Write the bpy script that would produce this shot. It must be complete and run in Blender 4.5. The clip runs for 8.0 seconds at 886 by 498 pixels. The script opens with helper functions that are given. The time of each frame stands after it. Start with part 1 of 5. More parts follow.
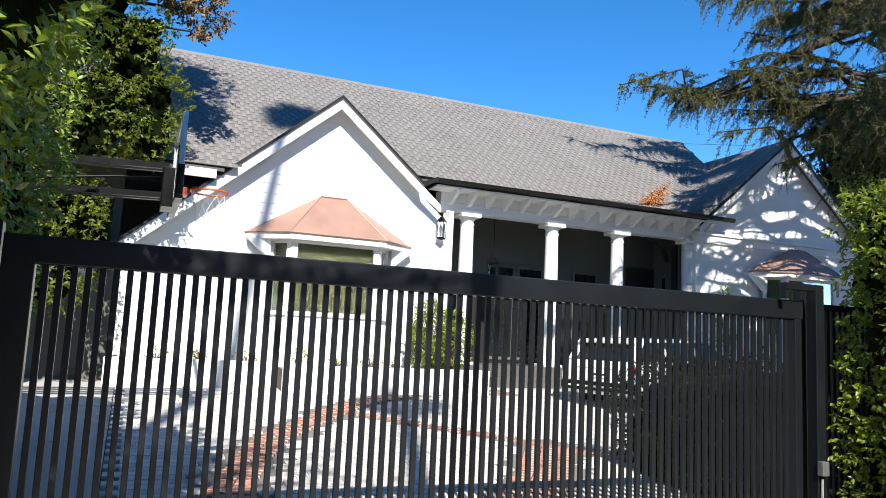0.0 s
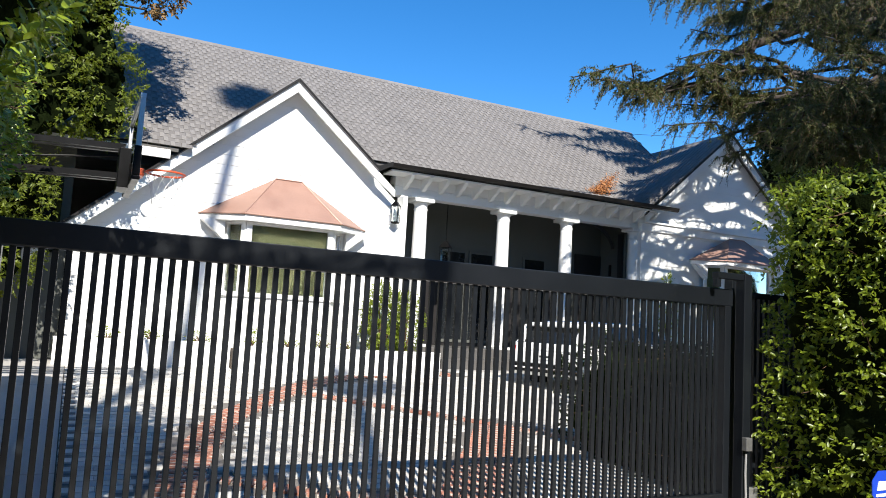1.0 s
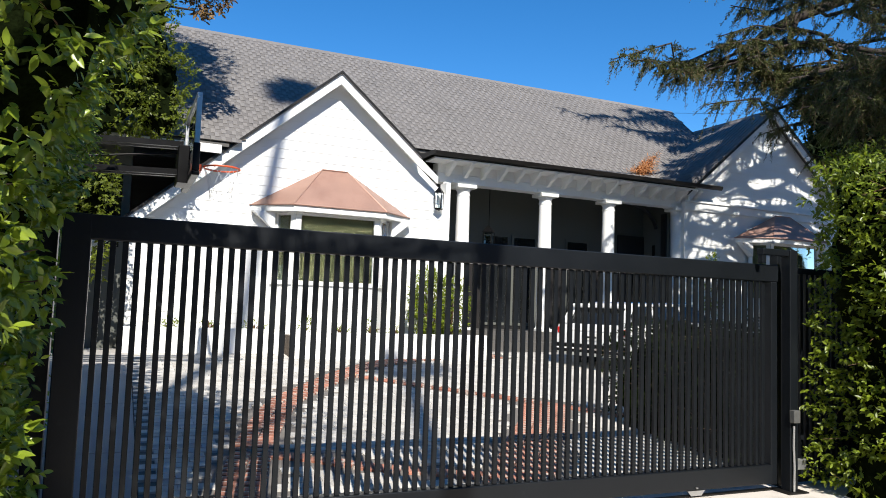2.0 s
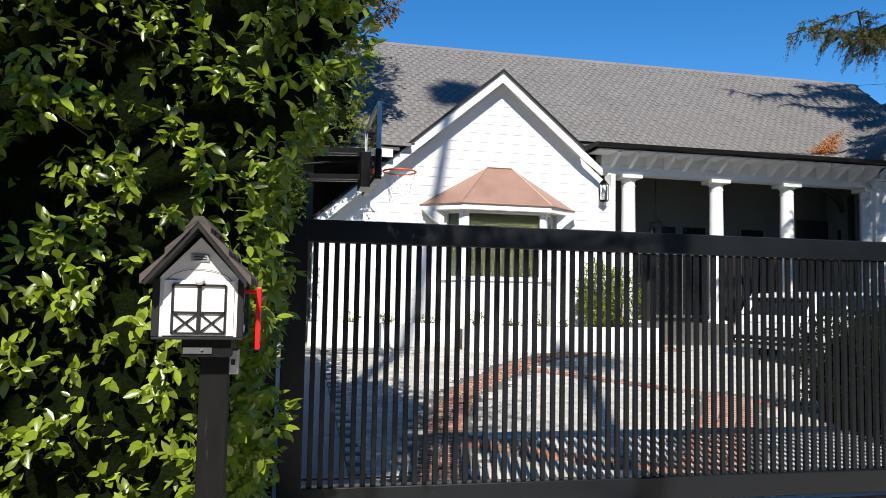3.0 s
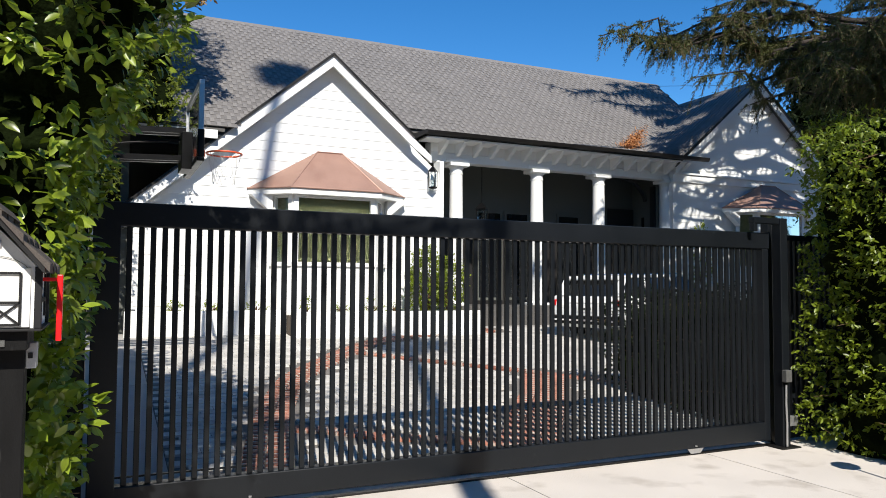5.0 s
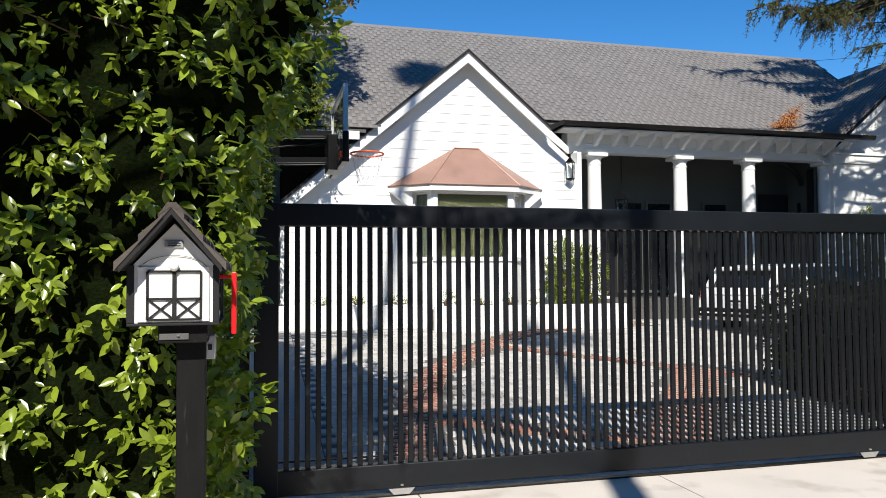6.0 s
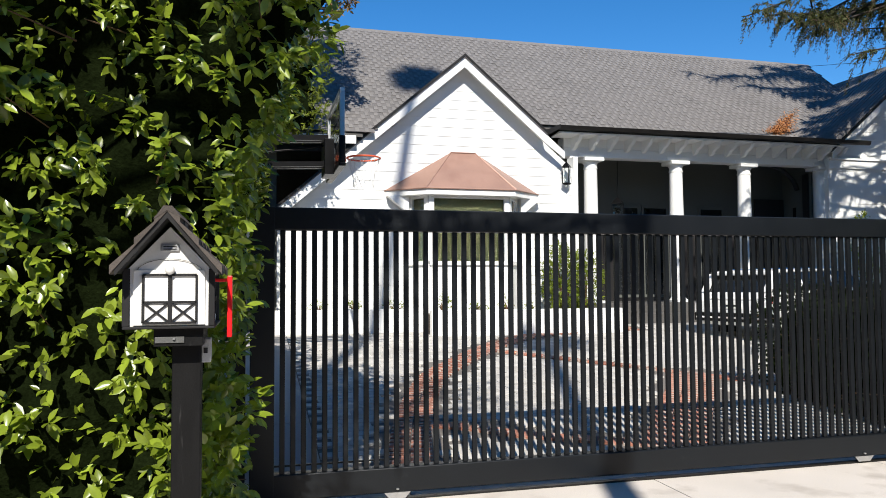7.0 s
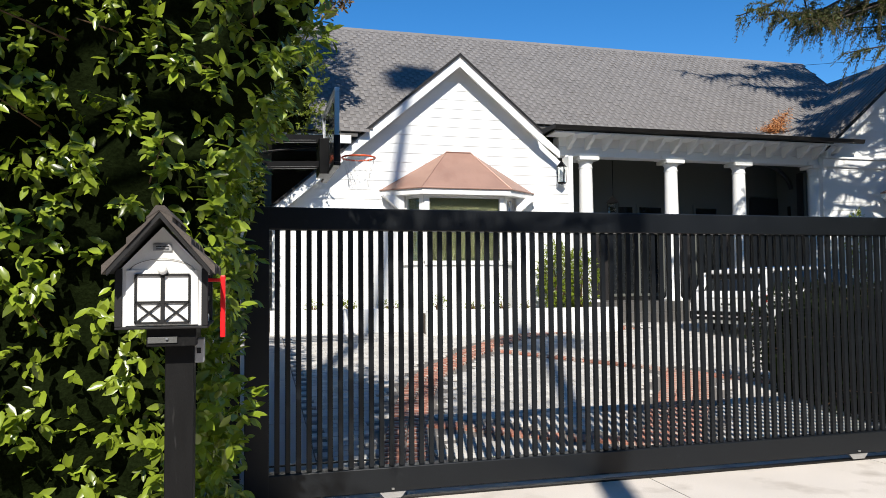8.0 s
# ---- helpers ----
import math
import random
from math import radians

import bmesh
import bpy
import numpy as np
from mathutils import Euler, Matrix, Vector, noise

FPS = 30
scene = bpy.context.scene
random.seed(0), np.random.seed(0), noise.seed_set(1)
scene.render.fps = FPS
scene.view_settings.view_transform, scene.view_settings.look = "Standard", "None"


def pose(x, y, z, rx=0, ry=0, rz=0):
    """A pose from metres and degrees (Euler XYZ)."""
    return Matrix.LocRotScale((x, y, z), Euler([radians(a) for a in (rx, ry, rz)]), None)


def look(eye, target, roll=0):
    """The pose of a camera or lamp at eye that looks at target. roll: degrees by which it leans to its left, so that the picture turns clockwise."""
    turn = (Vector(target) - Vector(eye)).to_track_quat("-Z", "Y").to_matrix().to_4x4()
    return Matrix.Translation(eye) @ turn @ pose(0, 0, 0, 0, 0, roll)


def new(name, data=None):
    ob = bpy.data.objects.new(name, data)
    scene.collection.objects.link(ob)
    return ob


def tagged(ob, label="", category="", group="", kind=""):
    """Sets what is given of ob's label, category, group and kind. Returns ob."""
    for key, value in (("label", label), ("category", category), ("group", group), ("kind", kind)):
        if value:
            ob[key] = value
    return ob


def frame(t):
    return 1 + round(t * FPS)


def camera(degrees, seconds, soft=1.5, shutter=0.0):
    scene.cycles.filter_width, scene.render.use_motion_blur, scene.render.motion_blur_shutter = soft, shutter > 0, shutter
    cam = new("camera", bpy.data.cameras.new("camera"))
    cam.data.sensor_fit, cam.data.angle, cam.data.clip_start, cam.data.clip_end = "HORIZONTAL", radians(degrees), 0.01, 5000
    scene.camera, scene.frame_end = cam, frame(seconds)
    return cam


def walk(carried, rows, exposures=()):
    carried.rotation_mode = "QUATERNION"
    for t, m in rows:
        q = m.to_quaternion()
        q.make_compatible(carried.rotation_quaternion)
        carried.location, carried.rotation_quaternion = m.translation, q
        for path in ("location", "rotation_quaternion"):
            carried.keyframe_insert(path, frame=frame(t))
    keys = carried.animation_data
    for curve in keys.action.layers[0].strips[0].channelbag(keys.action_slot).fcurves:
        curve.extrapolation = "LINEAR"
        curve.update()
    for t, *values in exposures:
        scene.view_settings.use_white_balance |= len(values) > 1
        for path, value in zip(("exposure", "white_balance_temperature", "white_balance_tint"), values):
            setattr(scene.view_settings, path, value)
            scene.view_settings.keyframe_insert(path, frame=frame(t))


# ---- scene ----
cam = camera(62.3, 8.0, soft=0.9)
PATH = [
    (0, (0.505, -4.831, 1.685), (2.049, -1.173, 2.165), 2.74),
    (0.5, (0.412, -4.946, 1.671), (2.034, -1.311, 2.074), 3.16),
    (1, (0.370, -5.079, 1.684), (2.158, -1.523, 2.085), 3.27),
    (1.2, (0.413, -5.125, 1.658), (2.266, -1.605, 2.074), 2.90),
    (2.3, (0.039, -5.341, 1.639), (1.350, -1.570, 1.890), 1.59),
    (2.5, (-0.036, -5.375, 1.630), (1.028, -1.526, 1.869), 1.32),
    (3, (-0.136, -5.390, 1.617), (0.672, -1.481, 1.880), 1.12),
    (3.5, (-0.138, -5.405, 1.621), (0.719, -1.505, 1.846), 1.08),
    (4, (-0.132, -5.420, 1.624), (0.885, -1.558, 1.851), 0.89),
    (4.5, (-0.091, -5.485, 1.625), (1.431, -1.791, 1.816), 0.79),
    (4.7, (-0.095, -5.466, 1.620), (1.609, -1.852, 1.818), 0.65),
    (5.8, (-0.156, -5.432, 1.607), (0.989, -1.603, 1.777), -0.61),
    (6, (-0.163, -5.425, 1.611), (0.815, -1.550, 1.773), -0.36),
    (6.5, (-0.159, -5.436, 1.606), (0.822, -1.562, 1.785), -0.35),
    (7, (-0.160, -5.437, 1.608), (0.835, -1.567, 1.794), -0.31),
    (7.5, (-0.157, -5.439, 1.604), (0.842, -1.570, 1.788), -0.45),
    (8, (-0.151, -5.436, 1.606), (0.866, -1.571, 1.790), -0.49),
]
walk(cam, [(t, look(eye, target, roll)) for t, eye, target, roll in PATH],
     [(0, 0.95), (1.2, 0.8), (2.3, 0.5), (4.5, 0.38), (6, 0.4), (8, 0.4)])

# ---- world, sun, exposure ----
SUN_DIR = Vector((0.208, 0.99, -0.88)).normalized()
world = bpy.data.worlds.new("sky")
scene.world = world
world.use_nodes = True
sky = world.node_tree.nodes.new("ShaderNodeTexSky")
sky.sky_type = "NISHITA"
sky.sun_disc = False
sky.sun_elevation = math.asin(-SUN_DIR.z)
sky.sun_rotation = math.atan2(-SUN_DIR.x, -SUN_DIR.y)
sky.altitude = 1500
sky.air_density = 1.0
sky.dust_density = 0.0
sky.ozone_density = 4.0
bg = world.node_tree.nodes["Background"]
bg.inputs["Strength"].default_value = 0.122
deep = world.node_tree.nodes.new("ShaderNodeHueSaturation")
deep.inputs["Saturation"].default_value = 1.29
world.node_tree.links.new(sky.outputs[0], deep.inputs["Color"])
world.node_tree.links.new(deep.outputs[0], bg.inputs[0])
sun = new("sun", bpy.data.lights.new("sun", "SUN"))
sun.data.energy = 5.0
sun.data.angle = radians(0.53)
sun.data.color = (1.0, 0.95, 0.86)
sun.matrix_world = look((0, -20, 20), Vector((0, -20, 20)) + SUN_DIR)
scene.view_settings.exposure = 0.82


# ---- materials ----
def mat(name, base, rough=0.6, metal=0.0, var=0.12, scale=6.0, fine=90.0, bump=0.15, island=0.0, obj=0.0, stain=None, spec=0.5, transl=None, stretch=(1, 1, 1)):
    """A procedural surface: base colour, broad and fine variation, relief, wear."""
    m = bpy.data.materials.new(name)
    m.use_nodes = True
    nt = m.node_tree
    n, l = nt.nodes, nt.links
    b = n["Principled BSDF"]
    b.inputs["Roughness"].default_value = rough
    b.inputs["Metallic"].default_value = metal
    b.inputs["Specular IOR Level"].default_value = spec
    tc = n.new("ShaderNodeTexCoord")
    mp = n.new("ShaderNodeMapping")
    mp.inputs["Scale"].default_value = stretch
    l.new(tc.outputs["Object"], mp.inputs[0])
    big, small = n.new("ShaderNodeTexNoise"), n.new("ShaderNodeTexNoise")
    big.inputs["Scale"].default_value, small.inputs["Scale"].default_value = scale, fine
    big.inputs["Detail"].default_value = 5
    small.inputs["Detail"].default_value = 3
    for t in (big, small):
        l.new(mp.outputs[0], t.inputs["Vector"])
    add = n.new("ShaderNodeMath")
    add.operation = "ADD"
    l.new(big.outputs["Fac"], add.inputs[0])
    l.new(small.outputs["Fac"], add.inputs[1])
    val = n.new("ShaderNodeMapRange")
    val.inputs["From Min"].default_value, val.inputs["From Max"].default_value = 0.6, 1.4
    val.inputs["To Min"].default_value, val.inputs["To Max"].default_value = 1 - var, 1 + var
    l.new(add.outputs[0], val.inputs["Value"])
    fac = val.outputs[0]
    for amount, node, out in ((island, "ShaderNodeNewGeometry", "Random Per Island"), (obj, "ShaderNodeObjectInfo", "Random")):
        if amount:
            g, r, mu = n.new(node), n.new("ShaderNodeMapRange"), n.new("ShaderNodeMath")
            r.inputs["To Min"].default_value, r.inputs["To Max"].default_value = 1 - amount, 1 + amount
            mu.operation = "MULTIPLY"
            l.new(g.outputs[out], r.inputs["Value"])
            l.new(fac, mu.inputs[0])
            l.new(r.outputs[0], mu.inputs[1])
            fac = mu.outputs[0]
    hsv = n.new("ShaderNodeHueSaturation")
    hsv.inputs["Color"].default_value = (*base, 1)
    l.new(fac, hsv.inputs["Value"])
    col = hsv.outputs[0]
    if stain:
        colour, size, lo, hi = stain
        st, ra, mx = n.new("ShaderNodeTexNoise"), n.new("ShaderNodeMapRange"), n.new("ShaderNodeMix")
        st.inputs["Scale"].default_value = size
        st.inputs["Detail"].default_value = 6
        l.new(mp.outputs[0], st.inputs["Vector"])
        ra.inputs["From Min"].default_value, ra.inputs["From Max"].default_value = lo, hi
        l.new(st.outputs["Fac"], ra.inputs["Value"])
        mx.data_type = "RGBA"
        mx.inputs["B"].default_value = (*colour, 1)
        for s in mx.inputs:
            if s.name == "A" and s.type == "RGBA":
                l.new(col, s)
            if s.name == "B" and s.type == "RGBA":
                s.default_value = (*colour, 1)
        l.new(ra.outputs[0], mx.inputs[0])
        col = [o for o in mx.outputs if o.type == "RGBA"][0]
    l.new(col, b.inputs["Base Color"])
    if bump:
        bu = n.new("ShaderNodeBump")
        bu.inputs["Strength"].default_value = bump
        bu.inputs["Distance"].default_value = 0.01
        l.new(small.outputs["Fac"], bu.inputs["Height"])
        l.new(bu.outputs[0], b.inputs["Normal"])
    rr = n.new("ShaderNodeMapRange")
    rr.inputs["To Min"].default_value, rr.inputs["To Max"].default_value = max(0, rough - 0.12), min(1, rough + 0.12)
    l.new(big.outputs["Fac"], rr.inputs["Value"])
    l.new(rr.outputs[0], b.inputs["Roughness"])
    if transl:
        tr, mix = n.new("ShaderNodeBsdfTranslucent"), n.new("ShaderNodeMixShader")
        tr.inputs["Color"].default_value = (*transl, 1)
        mix.inputs[0].default_value = 0.3
        l.new(b.outputs[0], mix.inputs[1])
        l.new(tr.outputs[0], mix.inputs[2])
        l.new(mix.outputs[0], n["Material Output"].inputs[0])
    return m


def glass(name, tint=(0.9, 0.95, 0.95), rough=0.02):
    m = bpy.data.materials.new(name)
    m.use_nodes = True
    n, l = m.node_tree.nodes, m.node_tree.links
    b = n["Principled BSDF"]
    b.inputs["Base Color"].default_value = (*tint, 1)
    b.inputs["Roughness"].default_value = rough
    b.inputs["Transmission Weight"].default_value = 1.0
    b.inputs["IOR"].default_value = 1.3
    return m


M_WHITE = mat("white_paint", (0.8, 0.8, 0.78), 0.55, var=0.04, scale=1.5, fine=60, bump=0.05)
M_TRIM = mat("white_trim_paint", (0.8, 0.8, 0.78), 0.45, var=0.03, scale=3, fine=80, bump=0.04)
M_SHINGLE = mat("grey_asphalt_shingle", (0.188, 0.175, 0.167), 0.9, var=0.14, scale=1.2, fine=160, bump=0.5, island=0.07)
M_SHINGLE_P = mat("grey_asphalt_shingle_piece", (0.188, 0.175, 0.167), 0.9, var=0.14, scale=1.2, fine=160, bump=0.5, obj=0.07)
# darker granule band in the slots, drawing the tabs' shadow in colour
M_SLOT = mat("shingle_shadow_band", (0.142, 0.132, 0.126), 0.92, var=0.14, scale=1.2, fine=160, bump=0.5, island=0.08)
M_ROOFDECK = mat("roof_underlay", (0.1, 0.095, 0.09), 0.95, var=0.15, scale=3, fine=120)
M_COPPER = mat("aged_copper", (0.36, 0.215, 0.165), 0.45, metal=0.3, var=0.08, scale=2.5, fine=40, bump=0.03, stain=((0.30, 0.16, 0.12), 3.0, 0.5, 0.9))
M_GUTTER = mat("dark_bronze_gutter", (0.014, 0.0125, 0.0115), 0.45, metal=0.4, var=0.2, scale=3, fine=60)
M_GATE = mat("black_gate_paint", (0.006, 0.0076, 0.0098), 0.4, metal=0.0, spec=0.32, var=0.15, scale=2.5, fine=120, bump=0.06, stain=((0.014, 0.017, 0.02), 9.0, 0.66, 0.8))
M_DULL = mat("dull_grey_metal", (0.1, 0.1, 0.096), 0.6, metal=0.2, var=0.2, scale=20, fine=200)
M_STEEL = mat("galvanised_steel", (0.5, 0.5, 0.5), 0.4, metal=0.8, var=0.12, scale=20, fine=200)
M_CONC = mat("pale_concrete", (0.64, 0.585, 0.53), 0.85, var=0.1, scale=1.3, fine=90, bump=0.25, stain=((0.42, 0.37, 0.32), 2.2, 0.55, 0.75))
M_DRIVE = mat("driveway_concrete", (0.38, 0.365, 0.345), 0.85, var=0.12, scale=0.9, fine=80, bump=0.3, stain=((0.36, 0.33, 0.3), 1.6, 0.5, 0.75))
M_BRICK = mat("red_paver_brick", (0.36, 0.15, 0.1), 0.85, var=0.3, scale=6, fine=120, bump=0.4, obj=0.42, stain=((0.5, 0.42, 0.36), 9.0, 0.5, 0.62))
M_PORCH = mat("dark_porch_tile", (0.09, 0.085, 0.08), 0.6, var=0.15, scale=3, fine=70, bump=0.1)
M_PAVER = mat("pale_concrete_paver", (0.5, 0.48, 0.445), 0.88, var=0.14, scale=2, fine=90, bump=0.3, island=0.16, stain=((0.36, 0.33, 0.3), 1.2, 0.55, 0.8))
M_PAVER_P = mat("pale_concrete_paver_piece", (0.5, 0.48, 0.445), 0.88, var=0.14, scale=2, fine=90, bump=0.3, obj=0.16)
M_JOINT = mat("paver_bedding", (0.16, 0.145, 0.13), 0.95, var=0.2, scale=4, fine=80, bump=0.3)
M_ASPHALT = mat("street_asphalt", (0.06, 0.06, 0.062), 0.9, var=0.2, scale=2, fine=200, bump=0.5)
M_SOIL = mat("dark_soil", (0.07, 0.05, 0.035), 0.95, var=0.3, scale=5, fine=80, bump=0.8)
M_LEAF = mat("glossy_hedge_leaf", (0.215, 0.28, 0.026), 0.28, spec=0.6, var=0.2, scale=3, fine=30, bump=0.0, island=0.5, transl=(0.17, 0.25, 0.015))
M_LEAF2 = mat("fresh_hedge_leaf", (0.13, 0.17, 0.013), 0.36, spec=0.4, var=0.2, scale=3, fine=30, bump=0.0, island=0.45, transl=(0.34, 0.42, 0.02))
M_TREELEAF = mat("tree_leaf", (0.1, 0.125, 0.014), 0.42, spec=0.28, var=0.2, scale=2, fine=30, bump=0.0, island=0.45, transl=(0.3, 0.37, 0.02))
# near-black leaf: deep shade is put into the leaf colour
M_SHADELEAF = mat("shade_black_leaf", (0.011, 0.018, 0.005), 0.6, spec=0.08, var=0.2, scale=3, fine=30, bump=0.0, island=0.4, transl=(0.014, 0.024, 0.005))
M_DRYLEAF = mat("dry_drooping_leaf", (0.2, 0.12, 0.045), 0.6, var=0.25, scale=2, fine=30, bump=0.0, island=0.4, transl=(0.36, 0.22, 0.07))
M_NEEDLE = mat("cedar_needle", (0.06, 0.07, 0.015), 0.6, var=0.25, scale=1.2, fine=30, bump=0.0, island=0.6, transl=(0.1, 0.11, 0.025))
M_BARK = mat("dark_bark", (0.04, 0.03, 0.024), 0.95, var=0.3, scale=6, fine=50, bump=0.9)
M_TWIG = mat("hedge_twig", (0.13, 0.075, 0.04), 0.9, var=0.3, scale=10, fine=90, bump=0.3)
# near-black core of hedges and crowns: shade between leaves put into colour
M_CORE = mat("shade_core_black", (0.006, 0.009, 0.003), 1.0, var=0.6, scale=9, fine=60, bump=1.0, spec=0.0)
M_RUST = mat("rust_brown_needles", (0.4, 0.17, 0.06), 0.9, var=0.3, scale=8, fine=60, bump=0.2, island=0.4)
M_RED = mat("red_flag_paint", (0.75, 0.012, 0.015), 0.35, var=0.05, scale=8, fine=60, bump=0.02)
M_BOXWHITE = mat("mailbox_white_paint", (0.8, 0.79, 0.76), 0.5, var=0.05, scale=9, fine=120, bump=0.05)
M_BOXDARK = mat("mailbox_charcoal_paint", (0.014, 0.0135, 0.014), 0.65, spec=0.3, var=0.15, scale=12, fine=150, bump=0.1)
M_BOXSHING = mat("mailbox_shingle", (0.085, 0.07, 0.06), 0.92, var=0.3, scale=25, fine=200, bump=0.35, obj=0.3)
M_POST = mat("black_stained_post", (0.006, 0.0058, 0.0058), 0.55, spec=0.2, var=0.25, scale=6, fine=80, bump=0.2, stretch=(6, 6, 1), stain=((0.03, 0.029, 0.028), 7, 0.62, 0.75))
M_ORANGE = mat("orange_rim_paint", (0.75, 0.11, 0.03), 0.45, var=0.1, scale=12, fine=90, bump=0.03)
M_BLACK = mat("black_plastic", (0.004, 0.004, 0.0044), 0.4, spec=0.15, var=0.15, scale=6, fine=90, bump=0.05)
M_NET = mat("white_net_cord", (0.75, 0.75, 0.73), 0.9, var=0.05, bump=0.0)
M_CARWHITE = mat("white_car_paint", (0.75, 0.75, 0.74), 0.2, var=0.02, scale=2, fine=40, bump=0.0)
M_CHROME = mat("chrome", (0.75, 0.75, 0.76), 0.12, metal=1.0, var=0.04, bump=0.0)
M_TYRE = mat("tyre_rubber", (0.02, 0.02, 0.02), 0.85, var=0.2, scale=10, fine=120, bump=0.2)
M_DARKGLASS = mat("dark_window_glass", (0.012, 0.014, 0.016), 0.06, var=0.1, scale=2, fine=10, bump=0.0)
M_LENSRED = mat("red_lamp_lens", (0.5, 0.01, 0.01), 0.15, var=0.05, bump=0.0)
M_BLUE = mat("blue_sign_face", (0.012, 0.05, 0.42), 0.35, var=0.05, scale=8, fine=60, bump=0.02)
M_BLIND = mat("olive_window_blind", (0.27, 0.255, 0.12), 0.7, var=0.06, scale=4, fine=50, bump=0.05)
# porch interior: its dimness is put into a dark grey paint
M_INNER = mat("porch_shade_grey", (0.095, 0.1, 0.088), 0.7, var=0.06, scale=2, fine=50, bump=0.05)
M_DOORSHADE = mat("door_and_shade_dark", (0.018, 0.016, 0.016), 0.4, var=0.2, scale=4, fine=60, bump=0.1)
M_GLASS = glass("clear_glass")
M_TINT = glass("tinted_glass", (0.3, 0.33, 0.35))


# ---- building tools ----
def part(name, bm, material, parent=None, label="", smooth=False):
    me = bpy.data.meshes.new(name)
    bm.to_mesh(me)
    bm.free()
    return link(name, me, material, parent, label, smooth)


def link(name, me, material, parent=None, label="", smooth=False):
    if material and not me.materials:
        me.materials.append(material)
    if smooth:
        me.polygons.foreach_set("use_smooth", [True] * len(me.polygons))
    ob = new(name, me)
    if parent:
        ob.parent = parent
    if label:
        ob["label"] = label
    return ob


def raw(name, verts, faces, material, parent=None, label="", smooth=False):
    me = bpy.data.meshes.new(name)
    me.from_pydata([tuple(v) for v in verts], [], faces)
    me.update()
    return link(name, me, material, parent, label, smooth)


def thing(name, label, category, group="", kind="", at=(0, 0, 0)):
    ob = new(name)
    ob.location = at
    ob.empty_display_size = 0.1
    return tagged(ob, label, category, group, kind)


def box(bm, x0, x1, y0, y1, z0, z1, bevel=0.0):
    g = bmesh.ops.create_cube(bm, size=1.0)
    vs = g["verts"]
    for v in vs:
        v.co = Vector((x0 + (v.co.x + 0.5) * (x1 - x0), y0 + (v.co.y + 0.5) * (y1 - y0), z0 + (v.co.z + 0.5) * (z1 - z0)))
    if bevel:
        es = list({e for v in vs for e in v.link_edges})
        bmesh.ops.bevel(bm, geom=es, offset=bevel, segments=2, affect="EDGES", profile=0.5)
    return bm


def boxed(*a, **k):
    return box(bmesh.new(), *a, **k)


def prism(bm, pts, axis, lo, hi):
    """Extrude a polygon of 2D points along an axis: 'x' takes (y, z), 'y' takes (x, z), 'z' takes (x, y)."""
    def put(p, d):
        return {"x": (d, p[0], p[1]), "y": (p[0], d, p[1]), "z": (p[0], p[1], d)}[axis]
    a = [bm.verts.new(put(p, lo)) for p in pts]
    b = [bm.verts.new(put(p, hi)) for p in pts]
    bm.faces.new(a)
    bm.faces.new(b[::-1])
    for i in range(len(pts)):
        j = (i + 1) % len(pts)
        bm.faces.new((a[j], a[i], b[i], b[j]))
    bmesh.ops.recalc_face_normals(bm, faces=bm.faces)
    return bm


def lathe(bm, profile, seg=24, at=(0, 0, 0)):
    rings = []
    for r, z in profile:
        rings.append([bm.verts.new((at[0] + r * math.cos(2 * math.pi * i / seg), at[1] + r * math.sin(2 * math.pi * i / seg), at[2] + z)) for i in range(seg)])
    for a, b in zip(rings, rings[1:]):
        for i in range(seg):
            j = (i + 1) % seg
            bm.faces.new((a[i], a[j], b[j], b[i]))
    bm.faces.new(rings[0][::-1])
    bm.faces.new(rings[-1])
    return bm


def tube(bm, pts, radii, seg=8, closed=False):
    pts = [Vector(p) for p in pts]
    if not hasattr(radii, "__len__"):
        radii = [radii] * len(pts)
    rings, n = [], len(pts)
    for i, p in enumerate(pts):
        a, b = (pts[(i - 1) % n], pts[(i + 1) % n]) if closed else (pts[max(i - 1, 0)], pts[min(i + 1, n - 1)])
        d = (b - a).normalized()
        u = d.orthogonal().normalized() if abs(d.z) > 0.95 else d.cross(Vector((0, 0, 1))).normalized()
        w = d.cross(u)
        rings.append([bm.verts.new(p + radii[i] * (math.cos(2 * math.pi * k / seg) * u + math.sin(2 * math.pi * k / seg) * w)) for k in range(seg)])
    for i in range(n if closed else n - 1):
        a, b = rings[i], rings[(i + 1) % n]
        for k in range(seg):
            bm.faces.new((a[k], a[(k + 1) % seg], b[(k + 1) % seg], b[k]))
    if not closed:
        bm.faces.new(rings[0])
        bm.faces.new(rings[-1][::-1])
    if len(bm.faces) < 600:
        bmesh.ops.recalc_face_normals(bm, faces=bm.faces)
    return bm


def bulk(name, verts, loops, counts, material, parent=None, label=""):
    """A mesh of very many small faces, from arrays."""
    me = bpy.data.meshes.new(name)
    me.vertices.add(len(verts))
    me.vertices.foreach_set("co", np.asarray(verts, np.float32).ravel())
    me.loops.add(len(loops))
    me.loops.foreach_set("vertex_index", np.asarray(loops, np.int32))
    me.polygons.add(len(counts))
    starts = np.concatenate([[0], np.cumsum(counts)[:-1]])
    me.polygons.foreach_set("loop_start", starts.astype(np.int32))
    me.update(calc_edges=True)
    return link(name, me, material, parent, label)


